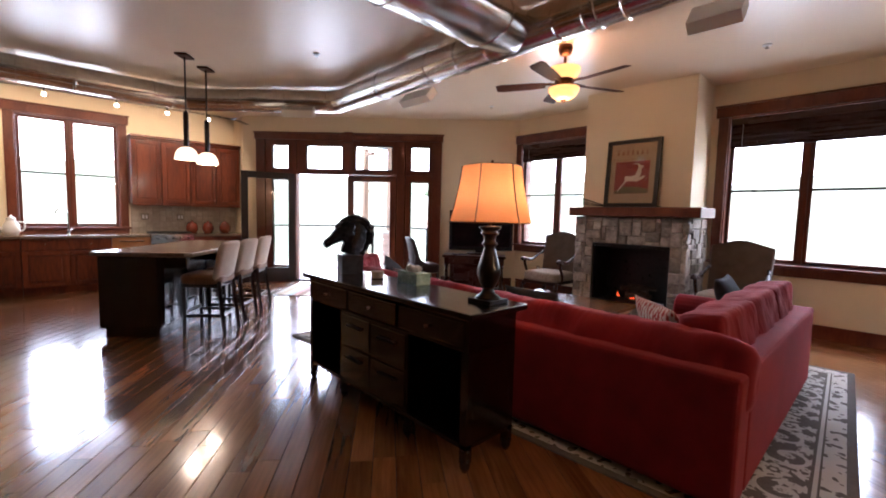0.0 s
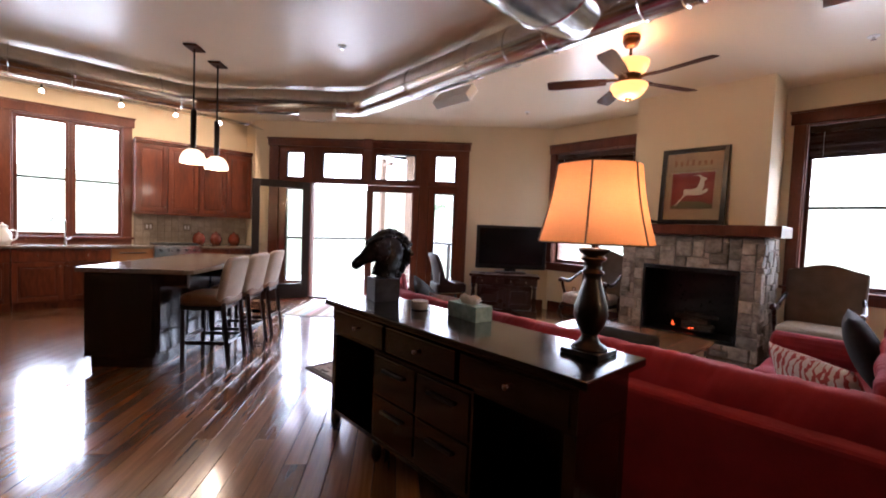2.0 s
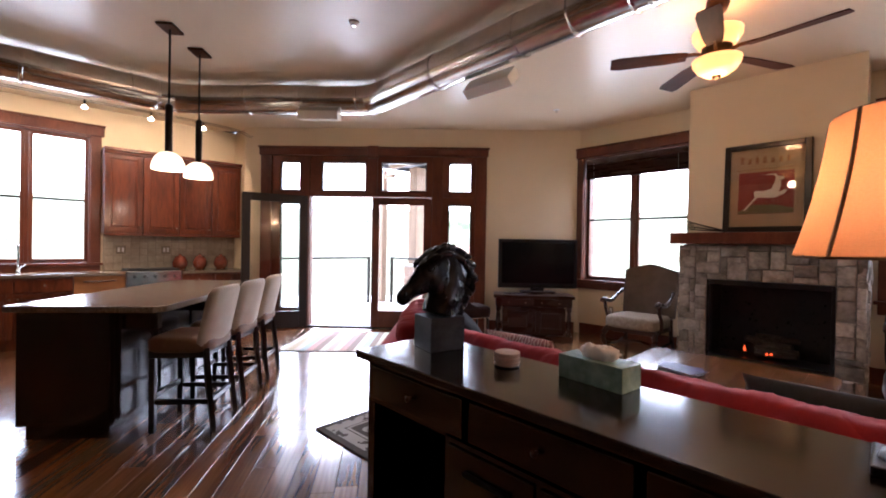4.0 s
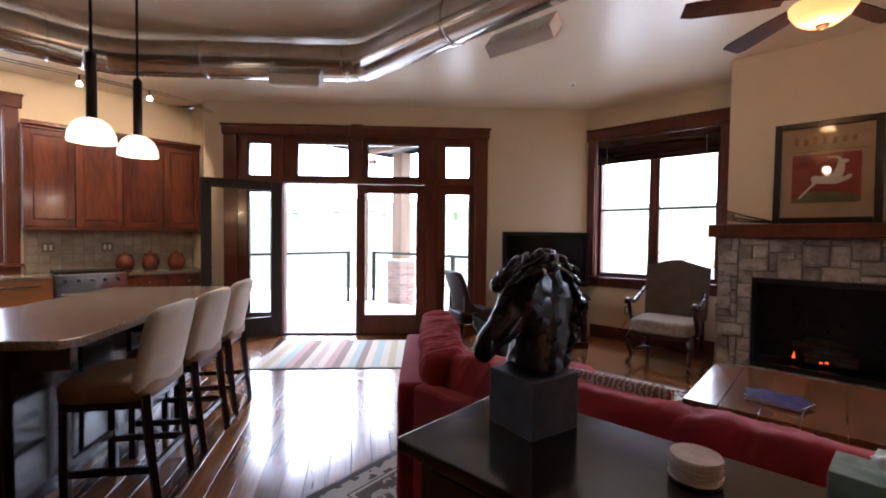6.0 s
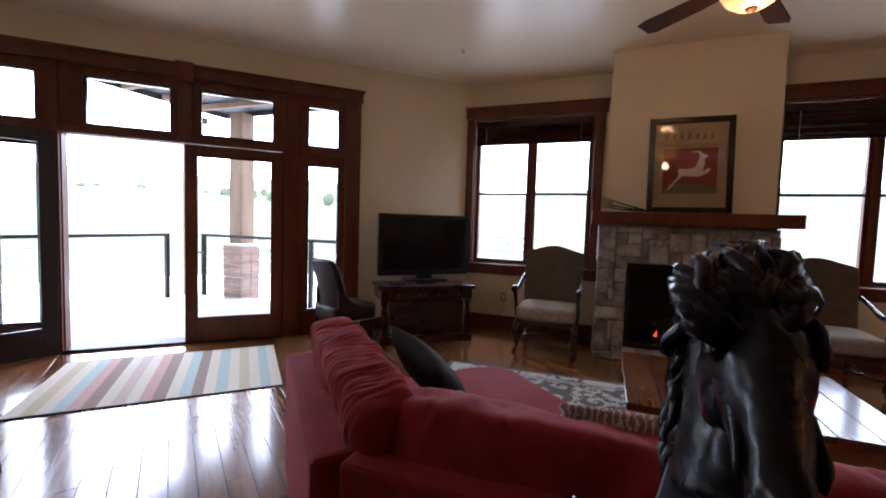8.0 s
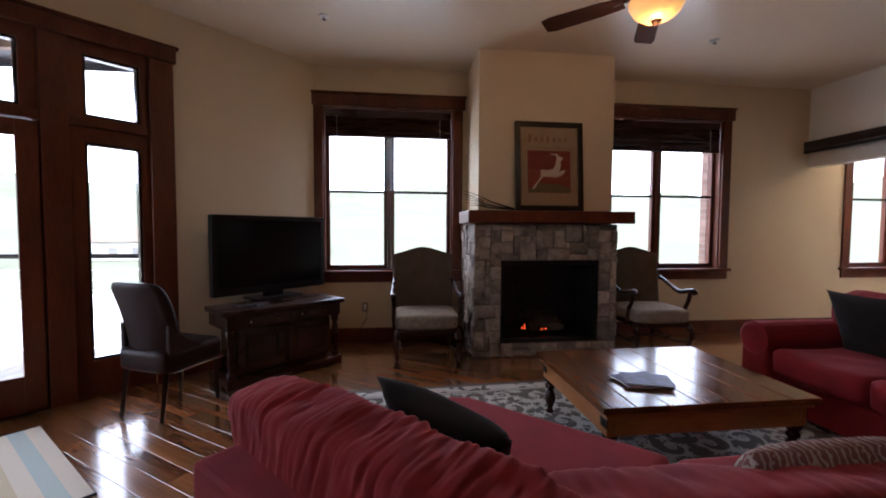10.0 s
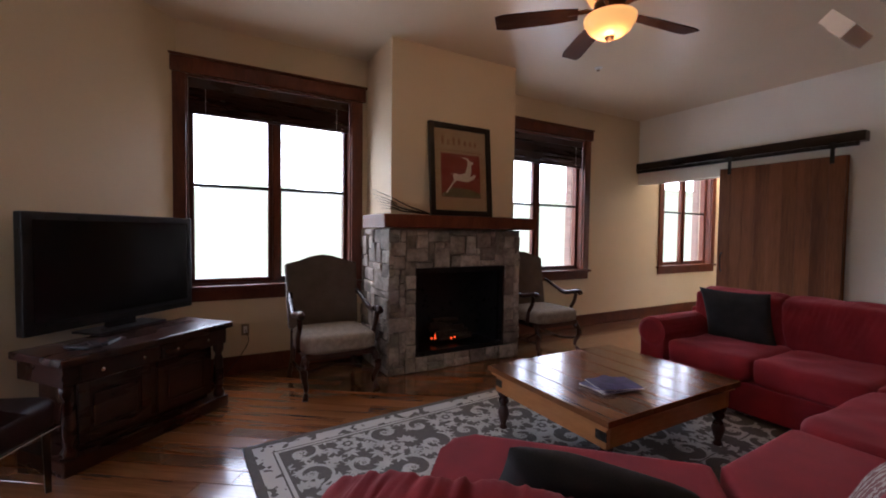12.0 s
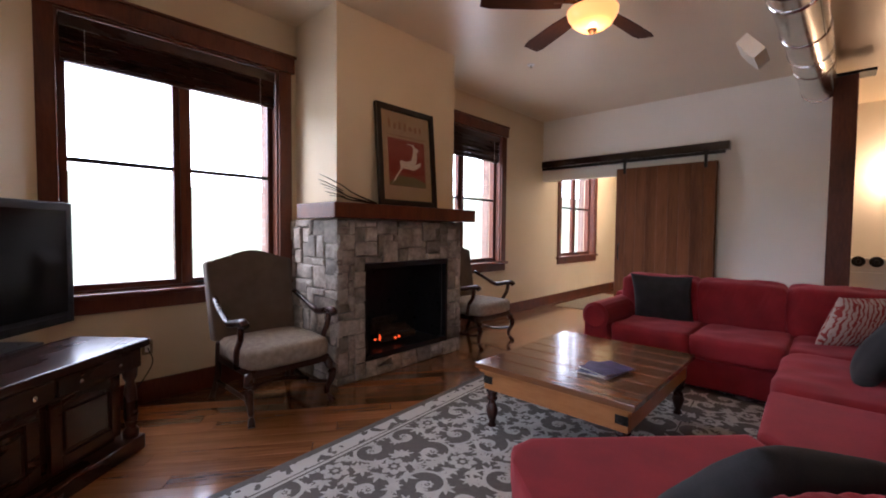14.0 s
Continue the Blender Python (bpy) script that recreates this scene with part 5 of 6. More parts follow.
# ---- leather chair ----
lc = thing("dining_chair", pose(5.53, 6.95, 0, 0, 0, 66), "dark brown leather side chair beside the television stand", "chair")
part("seat", moved(pad(0.48, 0.52, 0.17, 0.28, 40, 14, 0.02), pose(0, 0, 0.42)), LEATHER, lc, smooth=True)
bk = pad(0.47, 0.075, 0.60, 0.3, 40, 20, 0.01)
for v in bk.verts:
    k = (v.co.z + 0.3) / 0.6
    v.co.y += 0.10 * k * k - 0.09 * (v.co.x / 0.235) ** 2 * (1 - 0.75 * k)
part("backrest", moved(bk, pose(0, 0.20, 0.68)), LEATHER, lc, smooth=True)
for s in (-1, 1):
    part("wing", moved(prism([(-0.14, 0.0), (0.20, 0.0), (0.20, 0.22), (0.05, 0.08)], -0.02, 0.02, 0.008), pose(0.215 * s, 0.02, 0.46, 90, 0, 90)), LEATHER, lc)
    part("leg", sweep([(0.19 * s, -0.22, 0), (0.19 * s, -0.21, 0.35)], [0.017, 0.024], 4), DARKLEG, lc)
    part("leg", sweep([(0.19 * s, 0.26, 0), (0.19 * s, 0.21, 0.36)], [0.017, 0.024], 4), DARKLEG, lc)
part("nailhead_trim", sweep([(-0.235, 0.2, 0.342), (-0.235, -0.25, 0.342), (0.235, -0.25, 0.342), (0.235, 0.2, 0.342)], 0.005, 6), CHROME, lc)

# ---- picture over the mantel ----
RUSTRED = surface("poster red print", (0.20, 0.022, 0.014), (0.26, 0.032, 0.020), 9, 0.5, bump=0.02)
BUFF = surface("poster buff paper", (0.34, 0.21, 0.115), (0.40, 0.26, 0.145), 9, 0.5, bump=0.02)
OCHRE = surface("poster ochre print", (0.24, 0.10, 0.04), (0.29, 0.13, 0.05), 9, 0.5, bump=0.02)
OLIVE = surface("poster olive print", (0.12, 0.09, 0.035), (0.16, 0.12, 0.05), 9, 0.5, bump=0.02)
PALE = surface("poster pale figure", (0.62, 0.50, 0.40), (0.68, 0.56, 0.45), 9, 0.5, bump=0.02)
pic = thing("framed_poster", pose(6.47, 3.645, 1.556, -4.5, 0, -90), "black framed poster of a leaping pale gazelle on red", "picture")
PW, PH = 0.37, 0.945
part("frame", boxes((-PW, -PW + 0.055, -0.03, 0.012, 0, PH), (PW - 0.055, PW, -0.03, 0.012, 0, PH), (-PW + 0.055, PW - 0.055, -0.03, 0.012, 0, 0.055), (-PW + 0.055, PW - 0.055, -0.03, 0.012, PH - 0.055, PH), bevel=0.006), DARKLEG, pic)
sh = part("poster_sheet", boxes((-PW + 0.054, PW - 0.054, -0.006, 0.0, 0.054, PH - 0.054)), BUFF, pic)
part("red_panel", boxes((-0.235, 0.235, -0.0085, -0.0062, 0.19, 0.64)), RUSTRED, sh)
part("hill_shape", prism([(-0.235, 0.0), (0.235, 0.0), (0.235, 0.05), (0.1, 0.09), (-0.1, 0.10), (-0.235, 0.03)], 0.0, 0.0012), OLIVE, sh).matrix_local = pose(0, -0.0087, 0.192, 90)
for k, (w, h) in enumerate(((0.05, 0.085), (0.055, 0.055), (0.05, 0.075), (0.05, 0.075), (0.055, 0.055), (0.055, 0.055), (0.05, 0.055))):
    part("title_bar", boxes((-0.225 + 0.066 * k, -0.225 + 0.066 * k + w - 0.022, -0.0085, -0.0062, 0.73, 0.73 + h)), OCHRE, sh)
part("rule_line", boxes((-0.26, 0.26, -0.0085, -0.0062, 0.665, 0.672)), OCHRE, sh)
gaz = [(-0.19, 0.04), (-0.17, 0.035), (-0.10, 0.13), (-0.06, 0.17), (0.02, 0.165), (0.08, 0.16), (0.16, 0.20), (0.18, 0.235), (0.16, 0.245), (0.11, 0.215), (0.13, 0.29), (0.125, 0.34), (0.155, 0.355), (0.15, 0.375), (0.11, 0.385), (0.08, 0.415), (-0.01, 0.41), (0.07, 0.40), (0.085, 0.375), (0.075, 0.32), (0.05, 0.255), (-0.02, 0.235), (-0.08, 0.245), (-0.10, 0.225), (-0.09, 0.17), (-0.13, 0.115)]
g = part("gazelle_figure", prism(gaz, 0.0, 0.0012), PALE, sh)
g.matrix_local = pose(0, -0.0087, 0.195, 90)
gl = part("glazing", boxes((-PW + 0.053, PW - 0.053, -0.016, -0.014, 0.053, PH - 0.053)), GLASS, pic)
gl.visible_shadow = False

# dry branches on the mantel
br = thing("dry_branches", pose(6.55, 4.15, 1.556), "bundle of dark dry branches lying on the mantel", "branches")
rnd = random.Random(3)
for k in range(6):
    a = rnd.uniform(-0.05, 0.05)
    part("branch", sweep(arc([(a * 0.3, -0.12 + a, 0.015), (0.02 + a, 0.1, 0.03 + 0.012 * k), (-0.02 + a, 0.26, 0.05 + 0.02 * k), (a - 0.03, 0.36 + 0.02 * k, 0.05 + 0.033 * k)], 5), [0.009 - 0.0005 * j for j in range(16)], 6), DARKLEG, br)
for k in range(5):
    tw = part("twig", sweep(arc([(0, -0.9 + 0.05 * k, 0.012), (0.03, -0.6, 0.02 + 0.006 * k), (0.0, -0.25, 0.012)], 5), 0.005, 5), DARKLEG, br)

# ---- magazines, remotes ----
BLUEPRINT = surface("glossy magazine cover", (0.012, 0.012, 0.06), (0.09, 0.07, 0.19), 22, 0.42, bump=0.0, fine=30, spec=0.15)
for k, (dx, dy, a) in enumerate(((0, 0, 8), (0.02, 0.015, 22), (-0.015, -0.01, -5))):
    mg = thing("magazine", pose(4.48 + dx, 3.80 + dy, 0.446 + 0.0085 * k, 0, 0, 75 + a), "glossy dark blue magazine on the coffee table", "magazine", "magazines")
    part("pages", boxes((-0.135, 0.135, -0.10, 0.10, 0.001, 0.0065)), WHITE, mg)
    part("cover", boxes((-0.138, 0.138, -0.103, 0.103, 0.0066, 0.0082)), BLUEPRINT, mg)
for x, y, a in ((6.02, 6.55, 20), (6.08, 6.48, -15), (5.98, 6.62, 50)):
    rm = thing("remote_control", pose(x, y, 0.666, 0, 0, a), "grey remote control lying on the television stand", "remote", "remotes")
    part("case", boxes((-0.085, 0.085, -0.022, 0.022, 0, 0.018), bevel=0.006), SLATE, rm)
    part("key_field", boxes((-0.06, 0.05, -0.014, 0.014, 0.0182, 0.0205)), BLACKPLASTIC, rm)

# ---- rugs ----
def rug_material():
    m = bpy.data.materials.new("floral hooked wool")
    m.use_nodes = True
    nt = m.node_tree
    n, l = nt.nodes, nt.links
    b = n["Principled BSDF"]
    b.inputs["Roughness"].default_value = 0.95
    tc = n.new("ShaderNodeTexCoord")

    def math_node(op, a, bb=None, c=None):
        k = n.new("ShaderNodeMath")
        k.operation = op
        for i, v in enumerate((a, bb, c)):
            if v is None:
                continue
            if isinstance(v, (int, float)):
                k.inputs[i].default_value = v
            else:
                l.new(v, k.inputs[i])
        return k.outputs[0]

    def noise_node(scale, detail=1.0, dist=0.0, off=0.0):
        k = n.new("ShaderNodeTexNoise")
        k.inputs["Scale"].default_value, k.inputs["Detail"].default_value, k.inputs["Distortion"].default_value = scale, detail, dist
        mp = n.new("ShaderNodeMapping")
        mp.inputs["Location"].default_value = (off, off, 0)
        l.new(tc.outputs["Object"], mp.inputs[0])
        l.new(mp.outputs[0], k.inputs["Vector"])
        return k.outputs["Fac"]

    sep = n.new("ShaderNodeSeparateXYZ")
    l.new(tc.outputs["Object"], sep.inputs[0])
    ex = math_node("SUBTRACT", 1.60, math_node("ABSOLUTE", sep.outputs[0]))
    ey = math_node("SUBTRACT", 2.275, math_node("ABSOLUTE", sep.outputs[1]))
    edge = math_node("MINIMUM", ex, ey)
    border = math_node("MULTIPLY", math_node("GREATER_THAN", edge, 0.05), math_node("LESS_THAN", edge, 0.15))
    line = math_node("MULTIPLY", math_node("GREATER_THAN", edge, 0.16), math_node("LESS_THAN", edge, 0.18))
    fac = math_node("MAXIMUM", line, math_node("MULTIPLY", border, math_node("GREATER_THAN", noise_node(16.0, 1.0), 0.40)))
    tone = n.new("ShaderNodeValToRGB")
    tone.color_ramp.elements[0].color, tone.color_ramp.elements[1].color = (0.60, 0.60, 0.56, 1), (0.50, 0.49, 0.44, 1)
    l.new(noise_node(4.0, 1.0, 0.0, 11.0), tone.inputs[0])
    dark = n.new("ShaderNodeValToRGB")
    dark.color_ramp.elements[0].color, dark.color_ramp.elements[1].color = (0.09, 0.083, 0.074, 1), (0.15, 0.137, 0.12, 1)
    l.new(noise_node(40.0, 3.0), dark.inputs[0])
    mx = n.new("ShaderNodeMix")
    mx.data_type = "RGBA"
    l.new(fac, mx.inputs["Factor"])
    l.new(dark.outputs[0], mx.inputs["A"])
    l.new(tone.outputs[0], mx.inputs["B"])
    l.new(mx.outputs["Result"], b.inputs["Base Color"])
    bp = n.new("ShaderNodeBump")
    bp.inputs["Strength"].default_value, bp.inputs["Distance"].default_value = 0.5, 0.004
    l.new(math_node("ADD", noise_node(260.0, 2.0), math_node("MULTIPLY", fac, 0.8)), bp.inputs["Height"])
    l.new(bp.outputs[0], b.inputs["Normal"])
    return m


rug = part("area_rug", boxes((-1.60, 1.60, -2.275, 2.275, 0.001, 0.013), bevel=0.004), rug_material())
rug.matrix_world = pose(4.165, 3.415, 0, 0, 0, 3)
tagged(rug, "dark grey wool rug with a cream floral scroll pattern", "rug")
CREAMWOOL = surface("cream rug wool", (0.42, 0.42, 0.385), (0.58, 0.58, 0.535), 7, 0.95, bump=0.6, fine=300)


def scroll_pattern(hx, hy):
    """Raised cream scrolls, leaves and blossoms, mirrored into the four quarters of a field."""
    r = random.Random(12)
    bm = bmesh.new()
    level = [0.0131]

    def lay(rim):
        level[0] = 0.0131 + (level[0] - 0.0131 + 0.000013) % 0.0011
        rim = [(min(max(x, 0.004), hx), min(max(y, 0.004), hy)) for x, y in rim]
        for sx, sy in ((1, 1), (-1, 1), (1, -1), (-1, -1)):
            q = [bm.verts.new((x * sx, y * sy, level[0])) for x, y in rim]
            bm.faces.new(q if sx * sy > 0 else q[::-1])

    def leaf(x, y, a, length, width, bend):
        left, right = [], []
        for i in range(7):
            t = i / 6
            w = width * math.sin(math.pi * t ** 0.8) ** 0.8 / 2
            d = a + bend * t
            px, py = x + length * t * math.cos(d), y + length * t * math.sin(d)
            left.append((px - w * math.sin(d), py + w * math.cos(d)))
            right.append((px + w * math.sin(d), py - w * math.cos(d)))
        for i in range(6):
            lay([right[i], right[i + 1], left[i + 1], left[i]])

    def frond(x, y, a, size):
        for turn, k in ((-0.95, 0.62), (-0.45, 0.85), (0.08, 1.0), (0.60, 0.80), (1.1, 0.55)):
            leaf(x, y, a + turn, size * k, size * 0.29, turn * 0.5)

    def blossom(x, y, size):
        turn = r.uniform(0, 1)
        for k in range(7):
            leaf(x + 0.34 * size * math.cos(turn + k * 0.898), y + 0.34 * size * math.sin(turn + k * 0.898), turn + k * 0.898, size * 0.66, size * 0.58, 0.0)
        lay([(x + 0.2 * size * math.cos(k * 0.785), y + 0.2 * size * math.sin(k * 0.785)) for k in range(8)])

    def scroll(x, y, a, size, hand):
        old = None
        for i in range(27):
            t = i / 26
            d = a + hand * t * 7.2
            rad = size * (1 - t) ** 0.85 + 0.01
            cx, cy = x + rad * math.cos(d), y + rad * math.sin(d)
            w = 0.0085 + 0.008 * t
            now = [(cx - w * math.cos(d), cy - w * math.sin(d)), (cx + w * math.cos(d), cy + w * math.sin(d))]
            if old:
                lay([old[0], old[1], now[1], now[0]] if hand > 0 else [old[1], old[0], now[0], now[1]])
            old = now
            if i in (2, 6, 10, 14, 18):
                frond(cx, cy, d + hand * 0.5 + (0.0 if i < 16 else 2.6), size * (0.62 if i < 12 else 0.48))
        blossom(x, y, size * 0.30)

    step = 0.275
    nx, ny = int(hx / step) + 1, int(hy / step) + 1
    for i in range(nx):
        for j in range(ny):
            x, y = (i + 0.5 + 0.18 * (j % 2)) * hx / nx, (j + 0.5) * hy / ny
            x, y = x + r.uniform(-0.03, 0.03), y + r.uniform(-0.03, 0.03)
            kind = (i + 2 * j) % 3
            if kind == 2:
                blossom(x, y, 0.085)
                for k in range(5):
                    d = r.uniform(0, 0.6) + k * 1.256
                    frond(x + 0.10 * math.cos(d), y + 0.10 * math.sin(d), d + 0.4, 0.088)
            else:
                scroll(x, y, r.uniform(0, 6.28), 0.122, 1 if (i + j) % 2 else -1)
            d = r.uniform(0, 6.28)
            frond(x + hx / nx / 2, y + hy / ny / 2, d, 0.080)
            frond(x + hx / nx / 2, y + hy / ny / 2, d + 3.1, 0.066)
    return bm


part("scroll_pattern", scroll_pattern(1.405, 2.08), CREAMWOOL, rug, "cream raised wool scrolls and leaves")

stripe = bpy.data.materials.new("striped flat-weave")
stripe.use_nodes = True
_n, _l = stripe.node_tree.nodes, stripe.node_tree.links
_tc, _sp, _mr, _rp = _n.new("ShaderNodeTexCoord"), _n.new("ShaderNodeSeparateXYZ"), _n.new("ShaderNodeMapRange"), _n.new("ShaderNodeValToRGB")
_l.new(_tc.outputs["Object"], _sp.inputs[0])
_l.new(_sp.outputs[0], _mr.inputs["Value"])
_mr.inputs["From Min"].default_value, _mr.inputs["From Max"].default_value = -0.87, 0.87
_l.new(_mr.outputs[0], _rp.inputs[0])
_rp.color_ramp.interpolation = "CONSTANT"
tones = {"c": (0.74, 0.68, 0.56), "t": (0.50, 0.60, 0.56), "r": (0.60, 0.40, 0.35), "b": (0.36, 0.27, 0.22), "y": (0.62, 0.54, 0.36), "p": (0.64, 0.52, 0.45)}
bands = "cycatrbcpcrbctbctcycatc".replace("a", "")
while len(_rp.color_ramp.elements) < len(bands):
    _rp.color_ramp.elements.new(0.5)
for i, k in enumerate(bands):
    _rp.color_ramp.elements[i].position = i / len(bands)
    _rp.color_ramp.elements[i].color = (*tones[k], 1)
_b = _n["Principled BSDF"]
_b.inputs["Roughness"].default_value = 0.95
_w, _bp = _n.new("ShaderNodeTexNoise"), _n.new("ShaderNodeBump")
_w.inputs["Scale"].default_value = 240
_bp.inputs["Strength"].default_value, _bp.inputs["Distance"].default_value = 0.5, 0.003
_l.new(_tc.outputs["Object"], _w.inputs["Vector"])
_l.new(_w.outputs["Fac"], _bp.inputs["Height"])
_l.new(_bp.outputs[0], _b.inputs["Normal"])
_l.new(_rp.outputs[0], _b.inputs["Base Color"])
dr = thing("door_rug", pose(4.215, 7.84, 0, 0, 0, -43.6), "pastel striped flat-weave rug inside the balcony doors", "rug")
part("weave", boxes((-0.87, 0.87, -0.60, 0.60, 0.001, 0.008), bevel=0.002), stripe, dr)
part("binding", boxes((-0.875, 0.875, -0.612, -0.601, 0.001, 0.0095), (-0.875, 0.875, 0.601, 0.612, 0.001, 0.0095)), CHARCOAL, dr)
tagged(part("hall_rug", boxes((5.75, 7.1, -2.6, -0.5, 0.001, 0.01), bevel=0.003), SEATFAB), "pale woven rug in the hall", "rug")

# ---- patterned pillows ----
def weave_material(name, base, figure, scale):
    m = surface(name, base, base, 8, 0.9, bump=0.3, fine=260)
    n, l = m.node_tree.nodes, m.node_tree.links
    tc, w, w2, mx = n.new("ShaderNodeTexCoord"), n.new("ShaderNodeTexWave"), n.new("ShaderNodeTexVoronoi"), n.new("ShaderNodeMix")
    w.inputs["Scale"].default_value, w.inputs["Distortion"].default_value, w.inputs["Detail Scale"].default_value = scale, 5.0, 3.0
    w2.inputs["Scale"].default_value = scale * 2.2
    w2.distance = "MANHATTAN"
    for k in (w, w2):
        l.new(tc.outputs["Object"], k.inputs["Vector"])
    a, c = n.new("ShaderNodeMath"), n.new("ShaderNodeMath")
    a.operation, c.operation = "MULTIPLY", "GREATER_THAN"
    l.new(w.outputs["Fac"], a.inputs[0])
    l.new(w2.outputs["Distance"], a.inputs[1])
    l.new(a.outputs[0], c.inputs[0])
    c.inputs[1].default_value = 0.24
    mx.data_type = "RGBA"
    l.new(c.outputs[0], mx.inputs["Factor"])
    mx.inputs["A"].default_value, mx.inputs["B"].default_value = (*base, 1), (*figure, 1)
    l.new(mx.outputs["Result"], n["Principled BSDF"].inputs["Base Color"])
    return m


KILIM = weave_material("red woven pattern cloth", (0.30, 0.05, 0.045), (0.50, 0.42, 0.36), 9)
TOILE = weave_material("cream and red pattern cloth", (0.43, 0.37, 0.33), (0.22, 0.105, 0.10), 15)
pillow(pose(3.30, 2.02, 0.66, 66, 0, 45), KILIM, "red and cream woven pattern pillow in the sofa corner")
pillow(pose(3.12, 4.24, 0.643, 62, 0, 92), TOILE, "cream and brick-red patterned pillow on the long sofa seat")

# ---- kitchen small things ----
fc = thing("faucet", pose(0.78, 10.46, 0.917), "chrome gooseneck kitchen faucet behind the sink", "faucet")
part("spout", sweep(arc([(0, 0, 0), (0, 0, 0.24), (-0.01, -0.01, 0.36), (-0.07, -0.07, 0.43), (-0.14, -0.13, 0.40), (-0.16, -0.15, 0.33)]), 0.013, 10), CHROME, fc, smooth=True)
part("base", lathe([(0, 0), (0.03, 0), (0.028, 0.03), (0.018, 0.05), (0, 0.05)], 14), CHROME, fc)
part("lever", sweep([(0.02, 0, 0.06), (0.075, 0, 0.10)], 0.008, 8), CHROME, fc)
kt = thing("coffee_pot", pose(0.12, 10.35, 0.917), "white ceramic pot on the kitchen counter", "pot")
part("body", lathe([(0, 0), (0.075, 0), (0.10, 0.06), (0.095, 0.15), (0.06, 0.21), (0.05, 0.235), (0.065, 0.25), (0, 0.25)], 22), WHITE, kt, smooth=True)
part("lid", lathe([(0.06, 0.25), (0.04, 0.275), (0.012, 0.285), (0.015, 0.305), (0, 0.31)], 18), WHITE, kt, smooth=True)
part("handle", sweep(arc([(0.07, 0, 0.20), (0.14, 0, 0.19), (0.14, 0, 0.09), (0.09, 0, 0.05)]), 0.01, 8), WHITE, kt)
part("spout", sweep(arc([(-0.09, 0, 0.07), (-0.14, 0, 0.13), (-0.16, 0, 0.21)]), [0.02] * 8 + [0.014] * 9, 8), WHITE, kt)
for x, s in ((2.58, 1.0), (2.86, 0.95), (3.17, 1.0)):
    k = thing("canister", pose(x, 10.42, 0.917), "red-brown glazed lidded canister on the counter", "canister", "canisters on the counter")
    part("jar", lathe([(0, 0), (0.07 * s, 0), (0.105 * s, 0.06), (0.105 * s, 0.12), (0.08 * s, 0.18), (0.07 * s, 0.19), (0, 0.19)], 22), COPPER, k, smooth=True)
    part("lid", lathe([(0.078 * s, 0.191), (0.07 * s, 0.205), (0.03 * s, 0.215), (0.018, 0.225), (0.022, 0.24), (0, 0.247)], 18), COPPER, k, smooth=True)
for x in (1.85, 2.42):
    o = thing("outlet_plate", pose(x, 10.588, 1.22), "beige outlet plate on the tiled backsplash", "outlet", "outlet plates")
    part("plate", boxes((-0.06, 0.06, -0.012, -0.001, -0.06, 0.06), bevel=0.003), SEATFAB, o)
    for dx in (-0.025, 0.025):
        part("socket", boxes((dx - 0.014, dx + 0.014, -0.0145, -0.0122, -0.032, 0.032), bevel=0.001), WHITE, o)
sw = thing("switch_plate", DIAG @ pose(-0.36, 0, 1.15), "beige light switch plate on the slanting wall", "switch plate")
part("plate", boxes((-0.05, 0.05, -0.008, -0.001, -0.06, 0.06), bevel=0.002), SEATFAB, sw)
part("rocker", boxes((-0.016, 0.016, -0.0115, -0.0082, -0.03, 0.03), bevel=0.001), WHITE, sw)
tagged(part("power_cord", sweep(arc([(7.235, 5.62, 0.42), (7.20, 5.6, 0.30), (7.18, 5.72, 0.12), (7.1, 5.85, 0.012)]), 0.004, 6), BLACKPLASTIC), "thin black power cord hanging from a wall outlet", "cord")
ol = thing("wall_outlet", EAST @ pose(-5.62, 0, 0.42), "beige wall outlet under the window", "outlet")
part("plate", boxes((-0.035, 0.035, -0.008, -0.001, -0.055, 0.055), bevel=0.002), SEATFAB, ol)
part("socket", boxes((-0.016, 0.016, -0.0105, -0.0082, -0.035, 0.035), bevel=0.001), WHITE, ol)
for x, y in ((6.08, 5.9), (6.07, 2.13), (2.9, 5.9)):
    d = thing("ceiling_sprinkler", pose(x, y, H), "small round white sprinkler cover on the ceiling", "sprinkler", "ceiling sprinklers")
    part("cover", lathe([(0.045, -0.001), (0.04, -0.008), (0, -0.01)], 18), WHITE, d)
    part("head", lathe([(0.012, -0.01), (0.012, -0.03), (0.02, -0.034), (0, -0.036)], 10), CHROME, d)

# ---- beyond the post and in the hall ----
# Fixture out of view, added as the source of the warm glow there.
sc = thing("wall_sconce", pose(2.80, -2.29, 1.95), "lit wall sconce added out of view beyond the timber post", "sconce")
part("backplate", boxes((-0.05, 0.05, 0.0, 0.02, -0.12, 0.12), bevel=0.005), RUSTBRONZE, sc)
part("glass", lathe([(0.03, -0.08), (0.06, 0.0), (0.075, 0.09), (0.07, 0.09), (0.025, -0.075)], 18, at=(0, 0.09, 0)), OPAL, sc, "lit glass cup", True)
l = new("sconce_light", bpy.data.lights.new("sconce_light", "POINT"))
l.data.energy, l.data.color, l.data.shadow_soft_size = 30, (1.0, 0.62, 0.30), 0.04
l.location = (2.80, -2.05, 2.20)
dsk = thing("stereo_shelf", pose(2.95, -2.05, 0), "white console shelf with two dark round dials on the set", "audio set")
part("cabinet", boxes((-0.42, 0.42, -0.22, 0.2, 0.0, 0.80), bevel=0.01), WHITE, dsk)
part("set_body", boxes((-0.36, 0.36, -0.18, 0.16, 0.802, 1.0), bevel=0.012), WHITE, dsk)
